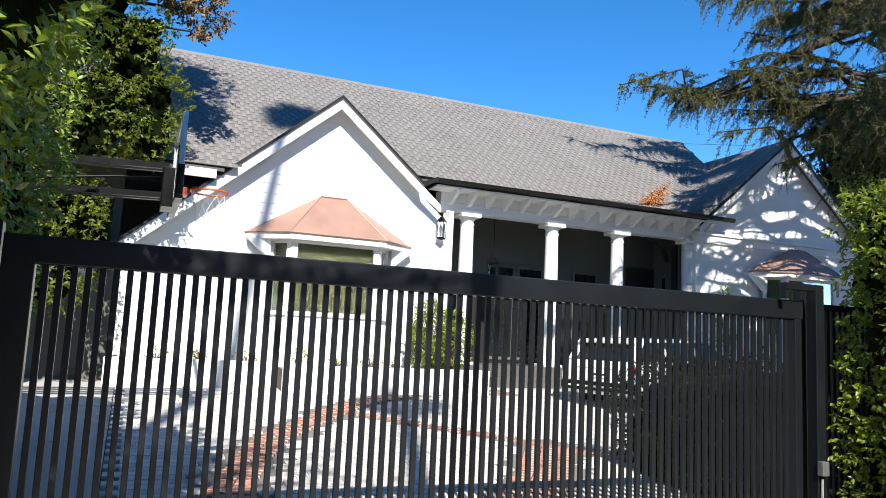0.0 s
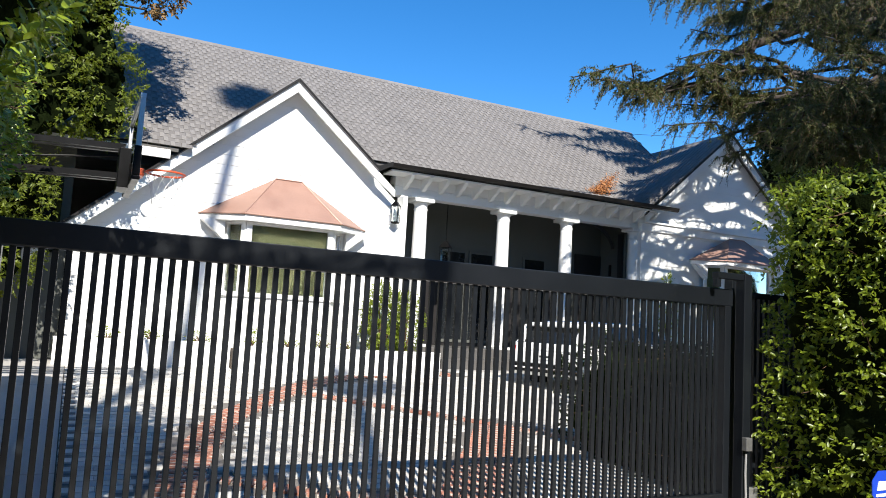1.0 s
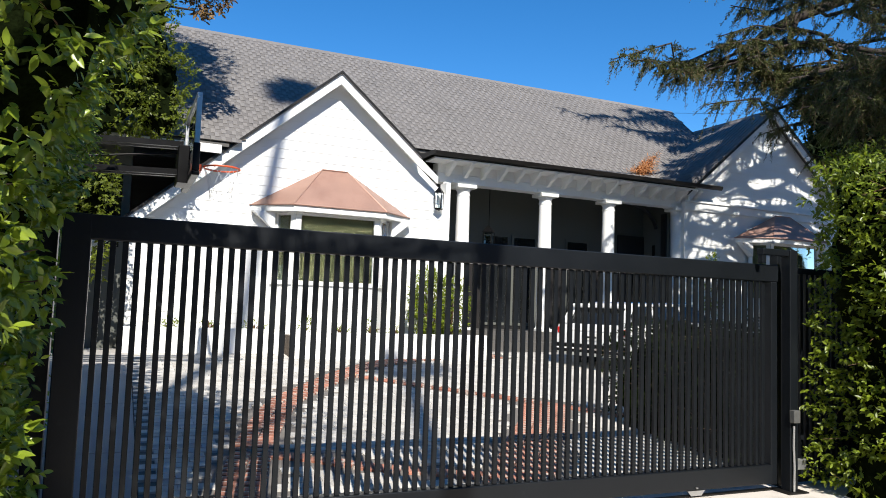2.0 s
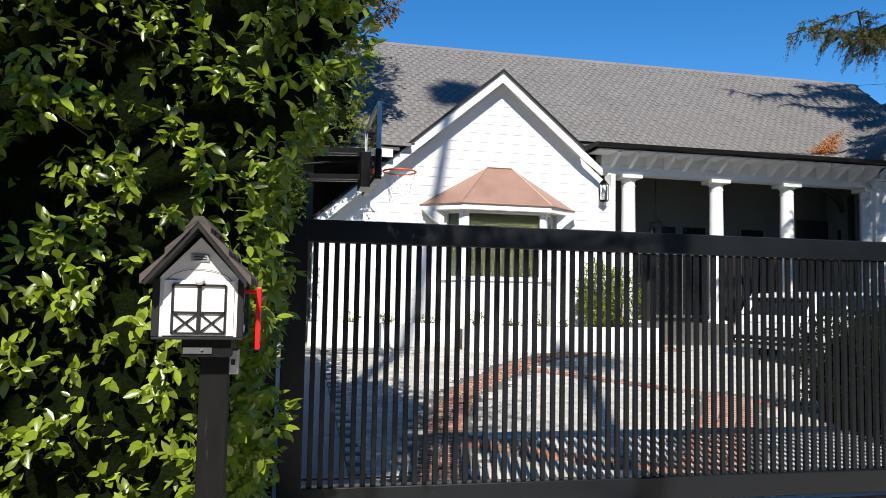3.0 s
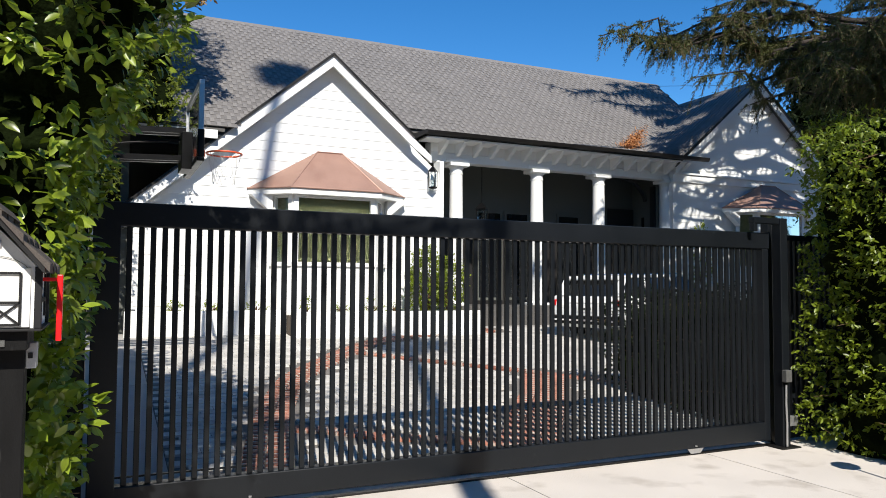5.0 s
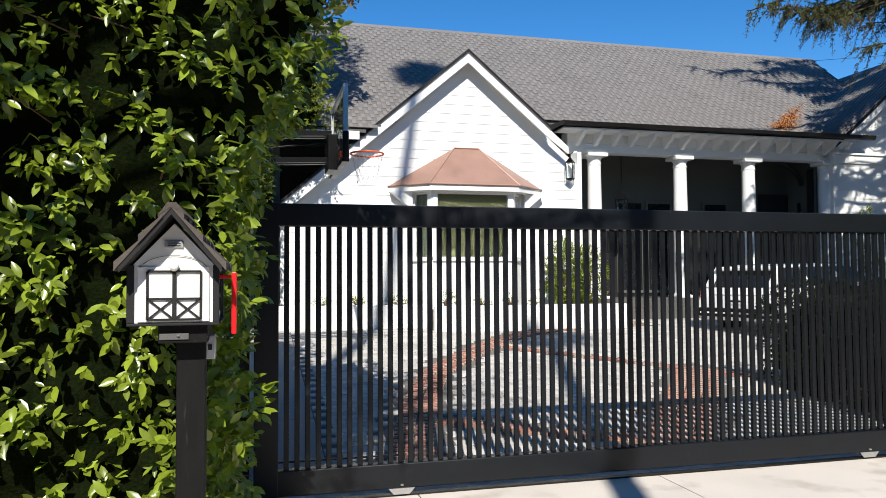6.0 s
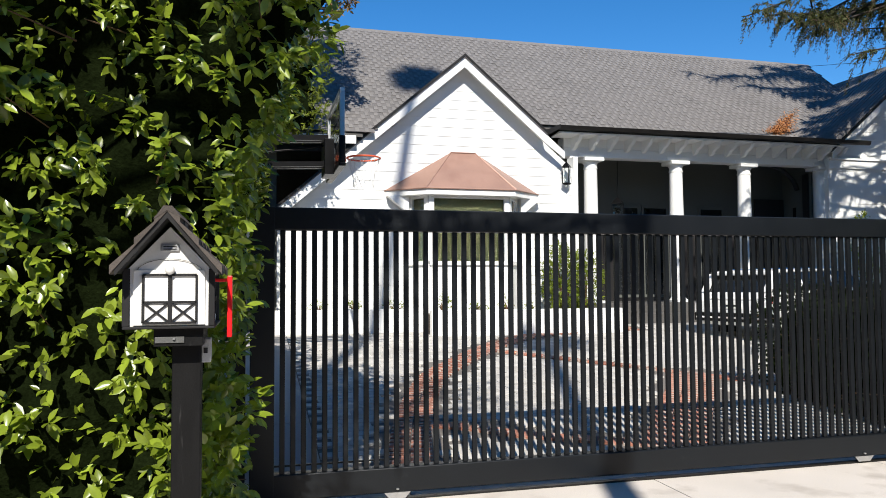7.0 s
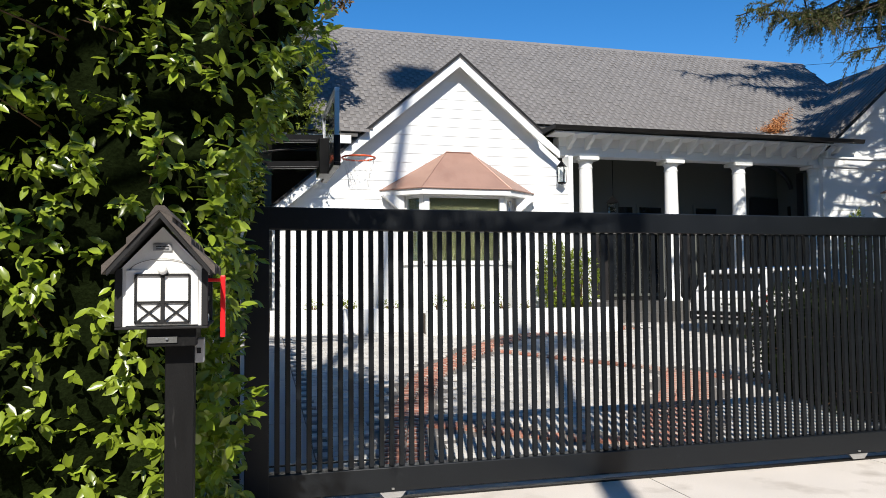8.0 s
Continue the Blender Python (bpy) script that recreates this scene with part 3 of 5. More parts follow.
def bay(cx, wall_y, z_eave, z_top, half_b, half_f, depth, top_half, z_sill, z_base, name):
    """A three-sided bay window with a hipped copper roof."""
    fy = wall_y - depth
    b = part(name, prism(bmesh.new(), [(cx - half_b + 0.45, wall_y), (cx - half_f + 0.08, fy + 0.18), (cx + half_f - 0.08, fy + 0.18), (cx + half_b - 0.45, wall_y)], "z", z_base, z_sill), M_TRIM, house, "white bay window with copper roof")
    bm = bmesh.new()
    e = [bm.verts.new(p) for p in ((cx - half_b, wall_y, z_eave), (cx - half_f, fy, z_eave), (cx + half_f, fy, z_eave), (cx + half_b, wall_y, z_eave))]
    t = [bm.verts.new((cx - top_half, wall_y, z_top)), bm.verts.new((cx + top_half, wall_y, z_top))]
    bm.faces.new((e[0], e[1], t[0]))
    bm.faces.new((e[1], e[2], t[1], t[0]))
    bm.faces.new((e[2], e[3], t[1]))
    bm.faces.new((e[0], e[3], e[2], e[1]))
    bm.faces.new((e[0], t[0], t[1], e[3]))
    bmesh.ops.recalc_face_normals(bm, faces=bm.faces)
    ro = part("bay_roof", bm, M_COPPER, b, "faded copper hipped bay roof")
    for p, q in (((cx - half_f, fy, z_eave), (cx - top_half, wall_y, z_top)), ((cx + half_f, fy, z_eave), (cx + top_half, wall_y, z_top)), ((cx - top_half, wall_y - 0.01, z_top), (cx + top_half, wall_y - 0.01, z_top))):
        part("hip_seam", tube(bmesh.new(), [p, q], 0.014, 6), M_COPPER, ro)
    part("bay_fascia", prism(bmesh.new(), [(cx - half_b + 0.02, wall_y), (cx - half_f + 0.02, fy + 0.02), (cx + half_f - 0.02, fy + 0.02), (cx + half_b - 0.02, wall_y)], "z", z_eave - 0.12, z_eave - 0.003), M_TRIM, b)
    for p, q in (((cx - half_b, wall_y, z_eave), (cx - half_f, fy, z_eave)), ((cx - half_f, fy, z_eave), (cx + half_f, fy, z_eave)), ((cx + half_f, fy, z_eave), (cx + half_b, wall_y, z_eave))):
        part("drip_edge", tube(bmesh.new(), [p, q], 0.016, 6), M_COPPER, ro)
    for s in (-1, 1):
        x0, x1 = cx + s * (half_b - 0.03), cx + s * (half_b - 0.46)
        pr = prism(bmesh.new(), [(x0, z_eave - 0.121), (x1, z_eave - 0.121), (x1, z_eave - 0.48)], "y", wall_y - 0.2, wall_y - 0.021)
        part("side_bracket", pr, M_TRIM, b)
    zt = z_eave - 0.122
    corners = [(cx - half_b + 0.48, wall_y - 0.02), (cx - half_f + 0.1, fy + 0.2), (cx + half_f - 0.1, fy + 0.2), (cx + half_b - 0.48, wall_y - 0.02)]
    for (xa, ya), (xb, yb) in zip(corners, corners[1:]):
        d = Vector((xb - xa, yb - ya, 0))
        n = Vector((d.y, -d.x, 0)).normalized()
        P = lambda k, z, o: Vector((xa, ya, z)) + d * k + n * o
        w = 0.1 / d.length
        def slab(nm, k0, k1, za, zb, o0, o1, material, label=""):
            v = [P(k, z, o) for o in (o0, o1) for k, z in ((k0, za), (k1, za), (k1, zb), (k0, zb))]
            return raw(nm, v, [(0, 1, 2, 3), (7, 6, 5, 4), (0, 4, 5, 1), (1, 5, 6, 2), (2, 6, 7, 3), (3, 7, 4, 0)], material, b, label)
        slab("pane", w, 1 - w, z_sill + 0.06, zt - 0.05, -0.02, -0.015, M_GLASS)
        slab("blind", w, 1 - w, z_sill + 0.06, zt - 0.05, -0.07, -0.06, M_BLIND, "olive roller blind behind glass")
        slab("window_frame", 0.0, w, z_sill, zt, -0.05, 0.03, M_TRIM)
        slab("window_frame", 1 - w, 1.0, z_sill, zt, -0.05, 0.03, M_TRIM)
        slab("window_frame", w, 1 - w, zt - 0.05, zt, -0.05, 0.02, M_TRIM)
        slab("window_sill", 0.0, 1.0, z_sill - 0.02, z_sill + 0.06, -0.05, 0.06, M_TRIM)
    return b


bay(3.98, WALL_Y - 0.022, 3.46, 4.28, 1.64, 0.93, 0.62, 0.26, 1.98, 0.7, "bay_window")
bay(16.75, WING_Y - 0.1, 3.74, 4.44, 1.75, 1.0, 0.6, 0.28, 2.1, 0.7, "bay_window")

# planter in front of the gable
planter = thing("planter", "low white painted planter wall before the house", "planter", kind="structure")
part("planter_wall", boxed(0.2, 3.0, 8.3, 8.46, 0.6, 1.12, bevel=0.01), M_WHITE, planter)
part("planter_wall", boxed(3.01, 6.9, 7.75, 7.91, 0.55, 1.1, bevel=0.01), M_WHITE, planter)
part("planter_soil", boxed(0.2, 3.0, 8.461, 8.9, 0.5, 1.03), M_SOIL, planter)
part("planter_soil", boxed(3.01, 6.9, 7.911, 8.9, 0.5, 1.02), M_SOIL, planter)


# shingles of the main roof and the wing's near slope
def shingles(origin, u, v, n, rows, cols, tab_w, tab_h, keep, parts, parent):
    """Courses of tabs, each a thin wedge lapped over the course below; those for which parts() is true are objects of their own."""
    origin, u, v, n = (Vector(q) for q in (origin, u, v, n))
    tv, tf = [], []
    for x0, x1, low, up in ((0.0, 0.42, 0.011, 0.007), (0.42, 1.0, 0.007, 0.005)):
        k = len(tv)
        tv += [(x0, 0, 0.0), (x1, 0, 0.0), (x1, 1.15, 0.002), (x0, 1.15, 0.002), (x0, 0, low), (x1, 0, low), (x1, 1.15, up), (x0, 1.15, up)]
        tf += [tuple(k + i for i in f) for f in ((4, 5, 6, 7), (0, 1, 5, 4), (1, 2, 6, 5), (3, 0, 4, 7))]
    base = bpy.data.meshes.new("shingle")
    base.from_pydata([tuple(u * (a * (tab_w - 0.006)) + v * (b * tab_h) + n * c) for a, b, c in tv], [], tf)
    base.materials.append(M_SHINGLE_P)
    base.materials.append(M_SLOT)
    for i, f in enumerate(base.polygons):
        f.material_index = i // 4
    verts, faces = [], []
    for r in range(rows):
        off = (0.5 * (r % 2) + RNG.uniform(-0.12, 0.12)) * tab_w
        for c in range(cols):
            a = c * tab_w + off
            if not keep(a, r * tab_h) or not keep(a + tab_w, r * tab_h):
                continue
            at = origin + u * a + v * (r * tab_h)
            lift = RNG.uniform(0, 0.006)
            if parts(a, r):
                ob = new("shingle", base)
                ob.location = at + n * lift
                ob.parent = parent
            else:
                k = len(verts)
                w = tab_w - RNG.uniform(0.0, 0.006)
                verts += [tuple(at + u * (p * w) + v * (q * tab_h) + n * (h + (lift if h > 0.005 else 0))) for p, q, h in tv]
                faces += [tuple(k + i for i in f) for f in tf]
    ob = raw("shingles", verts, faces, M_SHINGLE, parent, "weathered grey asphalt shingles")
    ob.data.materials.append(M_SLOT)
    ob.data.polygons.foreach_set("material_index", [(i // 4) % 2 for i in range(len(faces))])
    ob["kind"] = "stuff"
    return ob


SL = Vector((0, RIDGE_Y - EAVE_Y, RIDGE_Z - EAVE_Z))
slope_v, slope_n = SL.normalized(), Vector((0, -SL.z, SL.y)).normalized()
roof = house
VALLEY = ((12.0, 9.12, 5.02), (15.7, 11.35, 6.93))
def main_keep(a, h):
    h -= 5 * 0.139
    x, y, z = RIDGE_X0 + a, EAVE_Y + slope_v.y * h, EAVE_Z + slope_v.z * h
    if h < -0.01 and x > GA[0] - (GA[1] - z) / RISE + (0.17 if y < 8.74 else 0.35):
        return False
    if x > RIDGE_X1 or z < GA[1] - RISE * abs(x - GA[0]) - 0.4 and x < 6.1:
        return False
    return x < VALLEY[0][0] + 0.3 + (y - VALLEY[0][1]) * (VALLEY[1][0] - VALLEY[0][0]) / (VALLEY[1][1] - VALLEY[0][1])
shingles(Vector((RIDGE_X0, EAVE_Y - 0.03, EAVE_Z - 0.01)) - slope_v * 5 * 0.139, (1, 0, 0), slope_v, slope_n, 38, 106, 0.19, 0.139, main_keep, lambda a, r: 11.2 < a < 14.0 and r < 19, roof)
for i in range(21):
    x = RIDGE_X0 + i * 0.94
    part("ridge_cap", prism(bmesh.new(), [(RIDGE_Y - 0.14, RIDGE_Z - 0.10), (RIDGE_Y, RIDGE_Z + 0.035), (RIDGE_Y + 0.14, RIDGE_Z - 0.10), (RIDGE_Y, RIDGE_Z + 0.0)], "x", x, min(x + 0.95, RIDGE_X1 + 0.03)), M_SHINGLE_P, house)
wv = Vector((1, 0, RISE)).normalized()
wn = Vector((-RISE, 0, 1)).normalized()
def wing_keep(a, h):
    y, x = WING_RAKE + a, 13.3 + wv.x * h
    z = WA[1] - RISE * (WA[0] - x)
    return x < WA[0] and (x > RIDGE_X1 or z > EAVE_Z + RISE * (y - EAVE_Y) - 0.2)
shingles((13.3, WING_RAKE - 0.03, WA[1] - RISE * 3.04), (0, 1, 0), wv, wn, 29, 35, 0.19, 0.139, wing_keep, lambda a, r: False, roof)
def saddle_roof():
    """Shingled slope between the roof valley and the wing's rake, its courses running back up the valley."""
    A, B, C, R = (Vector(p) for p in (*VALLEY, (13.4, 9.17, 4.93), (16.34, 9.19, 7.37)))
    put = lambda u, v: A * (1 - u) * (1 - v) + C * u * (1 - v) + B * (1 - u) * v + R * u * v
    nrm = lambda u, v: ((put(u, v + 0.01) - put(u, v - 0.01)).cross(put(u - 0.01, v) - put(u + 0.01, v))).normalized()
    verts, faces = [], []
    rows, cols = 15, 17
    flip = -1 if nrm(0.5, 0.5).z < 0 else 1
    for r in range(rows):
        for c in range(-1, cols):
            u0, u1 = r / rows, min(1.0, (r + 1.2) / rows)
            v0, v1 = (c + 0.5 * (r % 2)) / cols, (c + 1 + 0.5 * (r % 2)) / cols - 0.002
            v0, v1 = max(v0, 0.0), min(v1, 1.0)
            if v1 - v0 < 0.01:
                continue
            k, lift = len(verts), RNG.uniform(0, 0.006)
            for u, v, h in ((u0, v0, 0.002), (u0, v1, 0.002), (u1, v1, 0.018 + lift), (u1, v0, 0.018 + lift), (u1, v0, 0.0), (u1, v1, 0.0)):
                verts.append(put(u, v) + flip * nrm(u, v) * h)
            faces += [(k, k + 1, k + 2, k + 3), (k + 3, k + 2, k + 5, k + 4)]
    raw("saddle_shingles", verts, faces, M_SHINGLE, house, "weathered grey shingles beside the valley")["kind"] = "stuff"
    grid = [put(u, v) - Vector((0, 0, 0.012)) for u in np.linspace(0, 1, 7) for v in np.linspace(0, 1, 7)]
    raw("saddle_deck", grid, [(i * 7 + j, i * 7 + j + 1, i * 7 + j + 8, i * 7 + j + 7) for i in range(6) for j in range(6)], M_ROOFDECK, house)


saddle_roof()
for i in range(7):
    part("ridge_cap", prism(bmesh.new(), [(WA[0] - 0.14, WA[1] - 0.1), (WA[0], WA[1] + 0.035), (WA[0] + 0.14, WA[1] - 0.1), (WA[0], WA[1])], "y", WING_RAKE + i * 0.94, WING_RAKE + i * 0.94 + 0.95), M_SHINGLE_P, house)


# ---- gate ----
P = 0.0762
gate = thing("sliding_gate", "black painted steel sliding driveway gate with upright bars", "gate")
part("top_rail", boxed(-0.1, 6.08, -0.02, 0.09, 2.0, 2.165, bevel=0.008), M_GATE, gate)
part("bottom_rail", boxed(-0.1, 6.0, -0.02, 0.09, 0.065, 0.245, bevel=0.008), M_GATE, gate)
part("end_stile", boxed(-0.19, -0.018, -0.021, 0.089, 0.06, 2.166, bevel=0.006), M_GATE, gate)
part("end_stile", boxed(5.98, 6.06, -0.021, 0.089, 0.06, 1.999, bevel=0.006), M_GATE, gate)
for i in range(78):
    x = (i + 0.5) * P
    part("bar", boxed(x - 0.0185, x + 0.0185, 0.004, 0.036, 0.246, 1.999, bevel=0.003), M_GATE, gate)
for x in (0.875, 5.06):
    wh = part("wheel", tube(bmesh.new(), [(x, 0.01, 0.075), (x, 0.05, 0.075)], 0.06, 20), M_STEEL, gate, "grey steel track wheel")
    part("wheel_fork", prism(bmesh.new(), [(x - 0.1, 0.064), (x + 0.1, 0.064), (x + 0.06, 0.02), (x - 0.06, 0.02)], "y", -0.024, -0.018), M_STEEL, wh, "galvanised wheel plate")
    part("bolt", lathe(bmesh.new(), [(0.012, -0.0), (0.012, 0.01)], 8, (x, -0.03, 0.085)), M_STEEL, wh)
# added strip standing in for a thin dark line on the drive
part("guide_strip", boxed(-0.1, 0.9, 0.09, 0.1, 0.275, 0.288), M_GATE, gate)
track = tagged(part("gate_track", boxed(-1.0, 6.3, 0.0, 0.06, -0.005, 0.014, bevel=0.003), M_GUTTER), "thin dark steel ground track of the gate", "gate track")

post = thing("gate_post", "black steel gate post with latch box and conduit", "gate post")
part("post", boxed(6.1, 6.2, -0.14, -0.03, 0.0, 2.31, bevel=0.006), M_GATE, post)
part("base_plate", boxed(6.02, 6.28, -0.2, 0.03, 0.0, 0.014, bevel=0.003), M_GUTTER, post)
part("guide_arm", boxed(5.76, 6.1, -0.13, -0.05, 2.25, 2.31, bevel=0.005), M_GATE, post)
part("guide_drop", boxed(5.76, 5.81, -0.12, -0.06, 2.17, 2.25, bevel=0.004), M_GATE, post)
part("rear_post", boxed(6.2, 6.29, 0.1, 0.2, 0.0, 2.3, bevel=0.006), M_GATE, post)
part("latch_box", boxed(6.085, 6.165, -0.2, -0.142, 0.66, 0.78, bevel=0.006), M_DULL, post, "grey latch box")
part("conduit", tube(bmesh.new(), [(6.125, -0.16, 0.63), (6.12, -0.16, 0.45), (6.13, -0.16, 0.25), (6.125, -0.16, 0.02)], 0.011, 8), M_STEEL, post, "bare grey cable conduit")
part("bracket", boxed(6.2, 6.36, -0.1, -0.05, 0.2, 0.3, bevel=0.004), M_STEEL, post)
fence = thing("fence_panel", "black steel fence panel beside the gate post", "fence")
for i in range(16):
    x = 6.34 + i * P
    part("bar", boxed(x - 0.019, x + 0.019, 0.06, 0.1, 0.1, 2.1), M_GATE, fence)
part("rail", boxed(6.3, 7.6, 0.05, 0.11, 2.1, 2.16), M_GATE, fence)
part("rail", boxed(6.3, 7.6, 0.05, 0.11, 0.04, 0.1), M_GATE, fence)
left_post = thing("gate_post", "black steel post half hidden by the hedge", "gate post")
part("post", boxed(-0.34, -0.22, 0.12, 0.24, 0.0, 2.25, bevel=0.006), M_GATE, left_post)


# ---- mailbox ----
def mailbox():
    mb = thing("mailbox", "white wooden barn-style mailbox with dark shingle roof on black post", "mailbox")
    yf, yb, xl, xr, zb, ze, zp = -2.65, -2.22, -0.605, -0.303, 1.46, 1.665, 1.845
    cx = (xl + xr) / 2
    part("body", prism(bmesh.new(), [(xl + 0.012, zb), (xr - 0.012, zb), (xr - 0.012, ze), (cx, zp - 0.03), (xl + 0.012, ze)], "y", yf + 0.004, yb), M_BOXWHITE, mb)
    for x in (xl, xr - 0.014):
        part("corner_trim", boxed(x - (0.006 if x == xl else 0.004), x + 0.018, yf - 0.007, yf + 0.02, zb, ze, bevel=0.002), M_BOXDARK, mb)
        part("corner_trim", boxed(x, x + 0.014, yb - 0.02, yb + 0.004, zb, ze, bevel=0.002), M_BOXDARK, mb)
    part("floor_board", boxed(xl - 0.005, xr + 0.005, yf - 0.008, yb + 0.01, zb - 0.01, zb - 0.001, bevel=0.002), M_BOXDARK, mb)
    door = part("door", boxed(xl + 0.03, xr - 0.03, yf - 0.004, yf + 0.003, zb + 0.004, ze - 0.005, bevel=0.001), M_BOXWHITE, mb, "white hinged front door with dark crossed battens")
    arch = [(cx + 0.115 * math.cos(a), yf - 0.0015, ze - 0.02 + 0.055 * math.sin(a)) for a in np.linspace(0.1, math.pi - 0.1, 16)]
    part("arch_groove", tube(bmesh.new(), arch, 0.0012, 6), M_DULL, mb)
    wl, wr, wz0, wz1 = -0.542, -0.362, zb + 0.012, 1.643
    wm, wc = (wz0 + wz1) / 2 - 0.012, (wl + wr) / 2

    def batten(p, q, w=0.008, d=0.008):
        a, b = Vector((p[0], 0, p[1])), Vector((q[0], 0, q[1]))
        t = (b - a).normalized()
        s = Vector((-t.z, 0, t.x)) * w / 2
        pts = [(v.x, v.z) for v in (a - s, b - s, b + s, a + s)]
        part("batten", prism(bmesh.new(), pts, "y", yf - 0.004 - d, yf - 0.0045), M_BOXDARK, door)

    for p, q in (((wl, wz1), (wr, wz1)), ((wl, wz0), (wr, wz0)), ((wl, wz0), (wl, wz1)), ((wr, wz0), (wr, wz1)), ((wl, wm), (wr, wm))):
        batten(p, q)
    batten((wc, wz0), (wc, wz1), 0.013, 0.0095)
    for a, b in ((wl, wc), (wc, wr)):
        batten((a, wz0), (b, wm), 0.0065, 0.0065)
        batten((a, wm), (b, wz0), 0.0065, 0.007)
    knob = bmesh.new()
    bmesh.ops.create_uvsphere(knob, u_segments=16, v_segments=10, radius=0.017)
    bmesh.ops.translate(knob, verts=knob.verts, vec=(wc, yf - 0.02, 1.66))
    part("knob", knob, M_BOXWHITE, door, "round white door knob", smooth=True)
    plate = part("name_plate", boxed(cx - 0.032, cx + 0.032, yf - 0.004, yf + 0.002, 1.728, 1.752, bevel=0.001), M_STEEL, mb, "small grey metal plate with unreadable lettering")
    for z in (1.7335, 1.7425):
        part("lettering", boxed(cx - 0.022, cx + 0.022, yf - 0.0055, yf - 0.0042, z, z + 0.003), M_POST, plate)
    # roof: deck, rake trims and lapped strips
    run = (xr - xl) / 2 + 0.013
    k = (zp - ze) / ((xr - xl) / 2)
    for s in (-1, 1):
        p = lambda u, h: (cx + s * u, zp + 0.012 - k * u + h)
        part("roof_deck", prism(bmesh.new(), [p(0, 0.0), p(run, 0.0), p(run, -0.016), p(0, -0.016)], "y", yf - 0.09, yb + 0.04), M_BOXDARK, mb)
        part("rake_trim", prism(bmesh.new(), [p(0, 0.004), p(run + 0.004, 0.004), p(run + 0.004, -0.018), p(0, -0.018)], "y", yf - 0.102, yf - 0.0905), M_BOXDARK, mb)
        for i in range(3):
            u0, u1 = run + 0.014 - i * 0.068, run + 0.014 - (i + 1) * 0.068 - 0.014
            y = yf - 0.106
            while y < yb + 0.04:
                y1 = min(y + 0.12 + 0.02 * ((i * 3 + int(y * 40)) % 3), yb + 0.05)
                e = u0 + 0.005 * ((i + int(y * 30)) % 3 - 1)
                part("shingle", prism(bmesh.new(), [p(max(u1, 0), 0.005), p(e, 0.005), p(e, 0.036), p(max(u1, 0), 0.014)], "y", y - 0.005 * (i % 2), y1 - 0.005 - 0.005 * (i % 2)), M_BOXSHING, mb)
                y = y1
    part("ridge_cap", prism(bmesh.new(), [(cx - 0.045, zp - 0.012), (cx - 0.012, zp + 0.036), (cx + 0.016, zp + 0.036), (cx + 0.05, zp - 0.008), (cx, zp + 0.02)], "y", yf - 0.108, yb + 0.05), M_BOXSHING, mb)
    # side window of the body
    part("side_batten", boxed(xr - 0.011, xr - 0.004, yf + 0.08, yf + 0.095, zb + 0.03, ze - 0.02), M_BOXDARK, mb)
    part("side_batten", boxed(xr - 0.011, xr - 0.004, yf + 0.3, yf + 0.315, zb + 0.03, ze - 0.02), M_BOXDARK, mb)
    part("side_batten", boxed(xr - 0.011, xr - 0.003, yf + 0.09, yf + 0.3, ze - 0.12, ze - 0.105), M_BOXDARK, mb)
    flag = part("flag", boxed(-0.258, -0.24, -2.6, -2.555, 1.412, 1.64, bevel=0.003), M_RED, mb, "bright red metal mail flag")
    part("flag_arm", boxed(xr - 0.008, -0.258, -2.588, -2.567, 1.617, 1.63, bevel=0.002), M_RED, flag)
    post = part("post", boxed(-0.455, -0.352, -2.54, -2.44, -0.05, zb - 0.0115, bevel=0.004), M_POST, mb, "black stained square timber post")
    part("saddle", boxed(-0.51, -0.34, -2.62, -2.36, zb - 0.075, zb - 0.0105, bevel=0.003), M_POST, post)
    tag = part("tag", boxed(-0.505, -0.405, -2.626, -2.6205, zb - 0.062, zb - 0.04, bevel=0.001), M_DULL, post, "dull grey metal strip")
    part("bolt", lathe(bmesh.new(), [(0.005, 0), (0.005, 0.006)], 8, (-0.44, -2.63, zb - 0.05)), M_STEEL, tag)
    sw = part("switch_box", boxed(-0.352, -0.318, -2.53, -2.46, 1.315, 1.405, bevel=0.003), M_STEEL, post, "small pale switch box")
    part("button", boxed(-0.344, -0.329, -2.536, -2.531, 1.35, 1.37, bevel=0.001), M_BOXDARK, sw)
    return mb


mailbox()


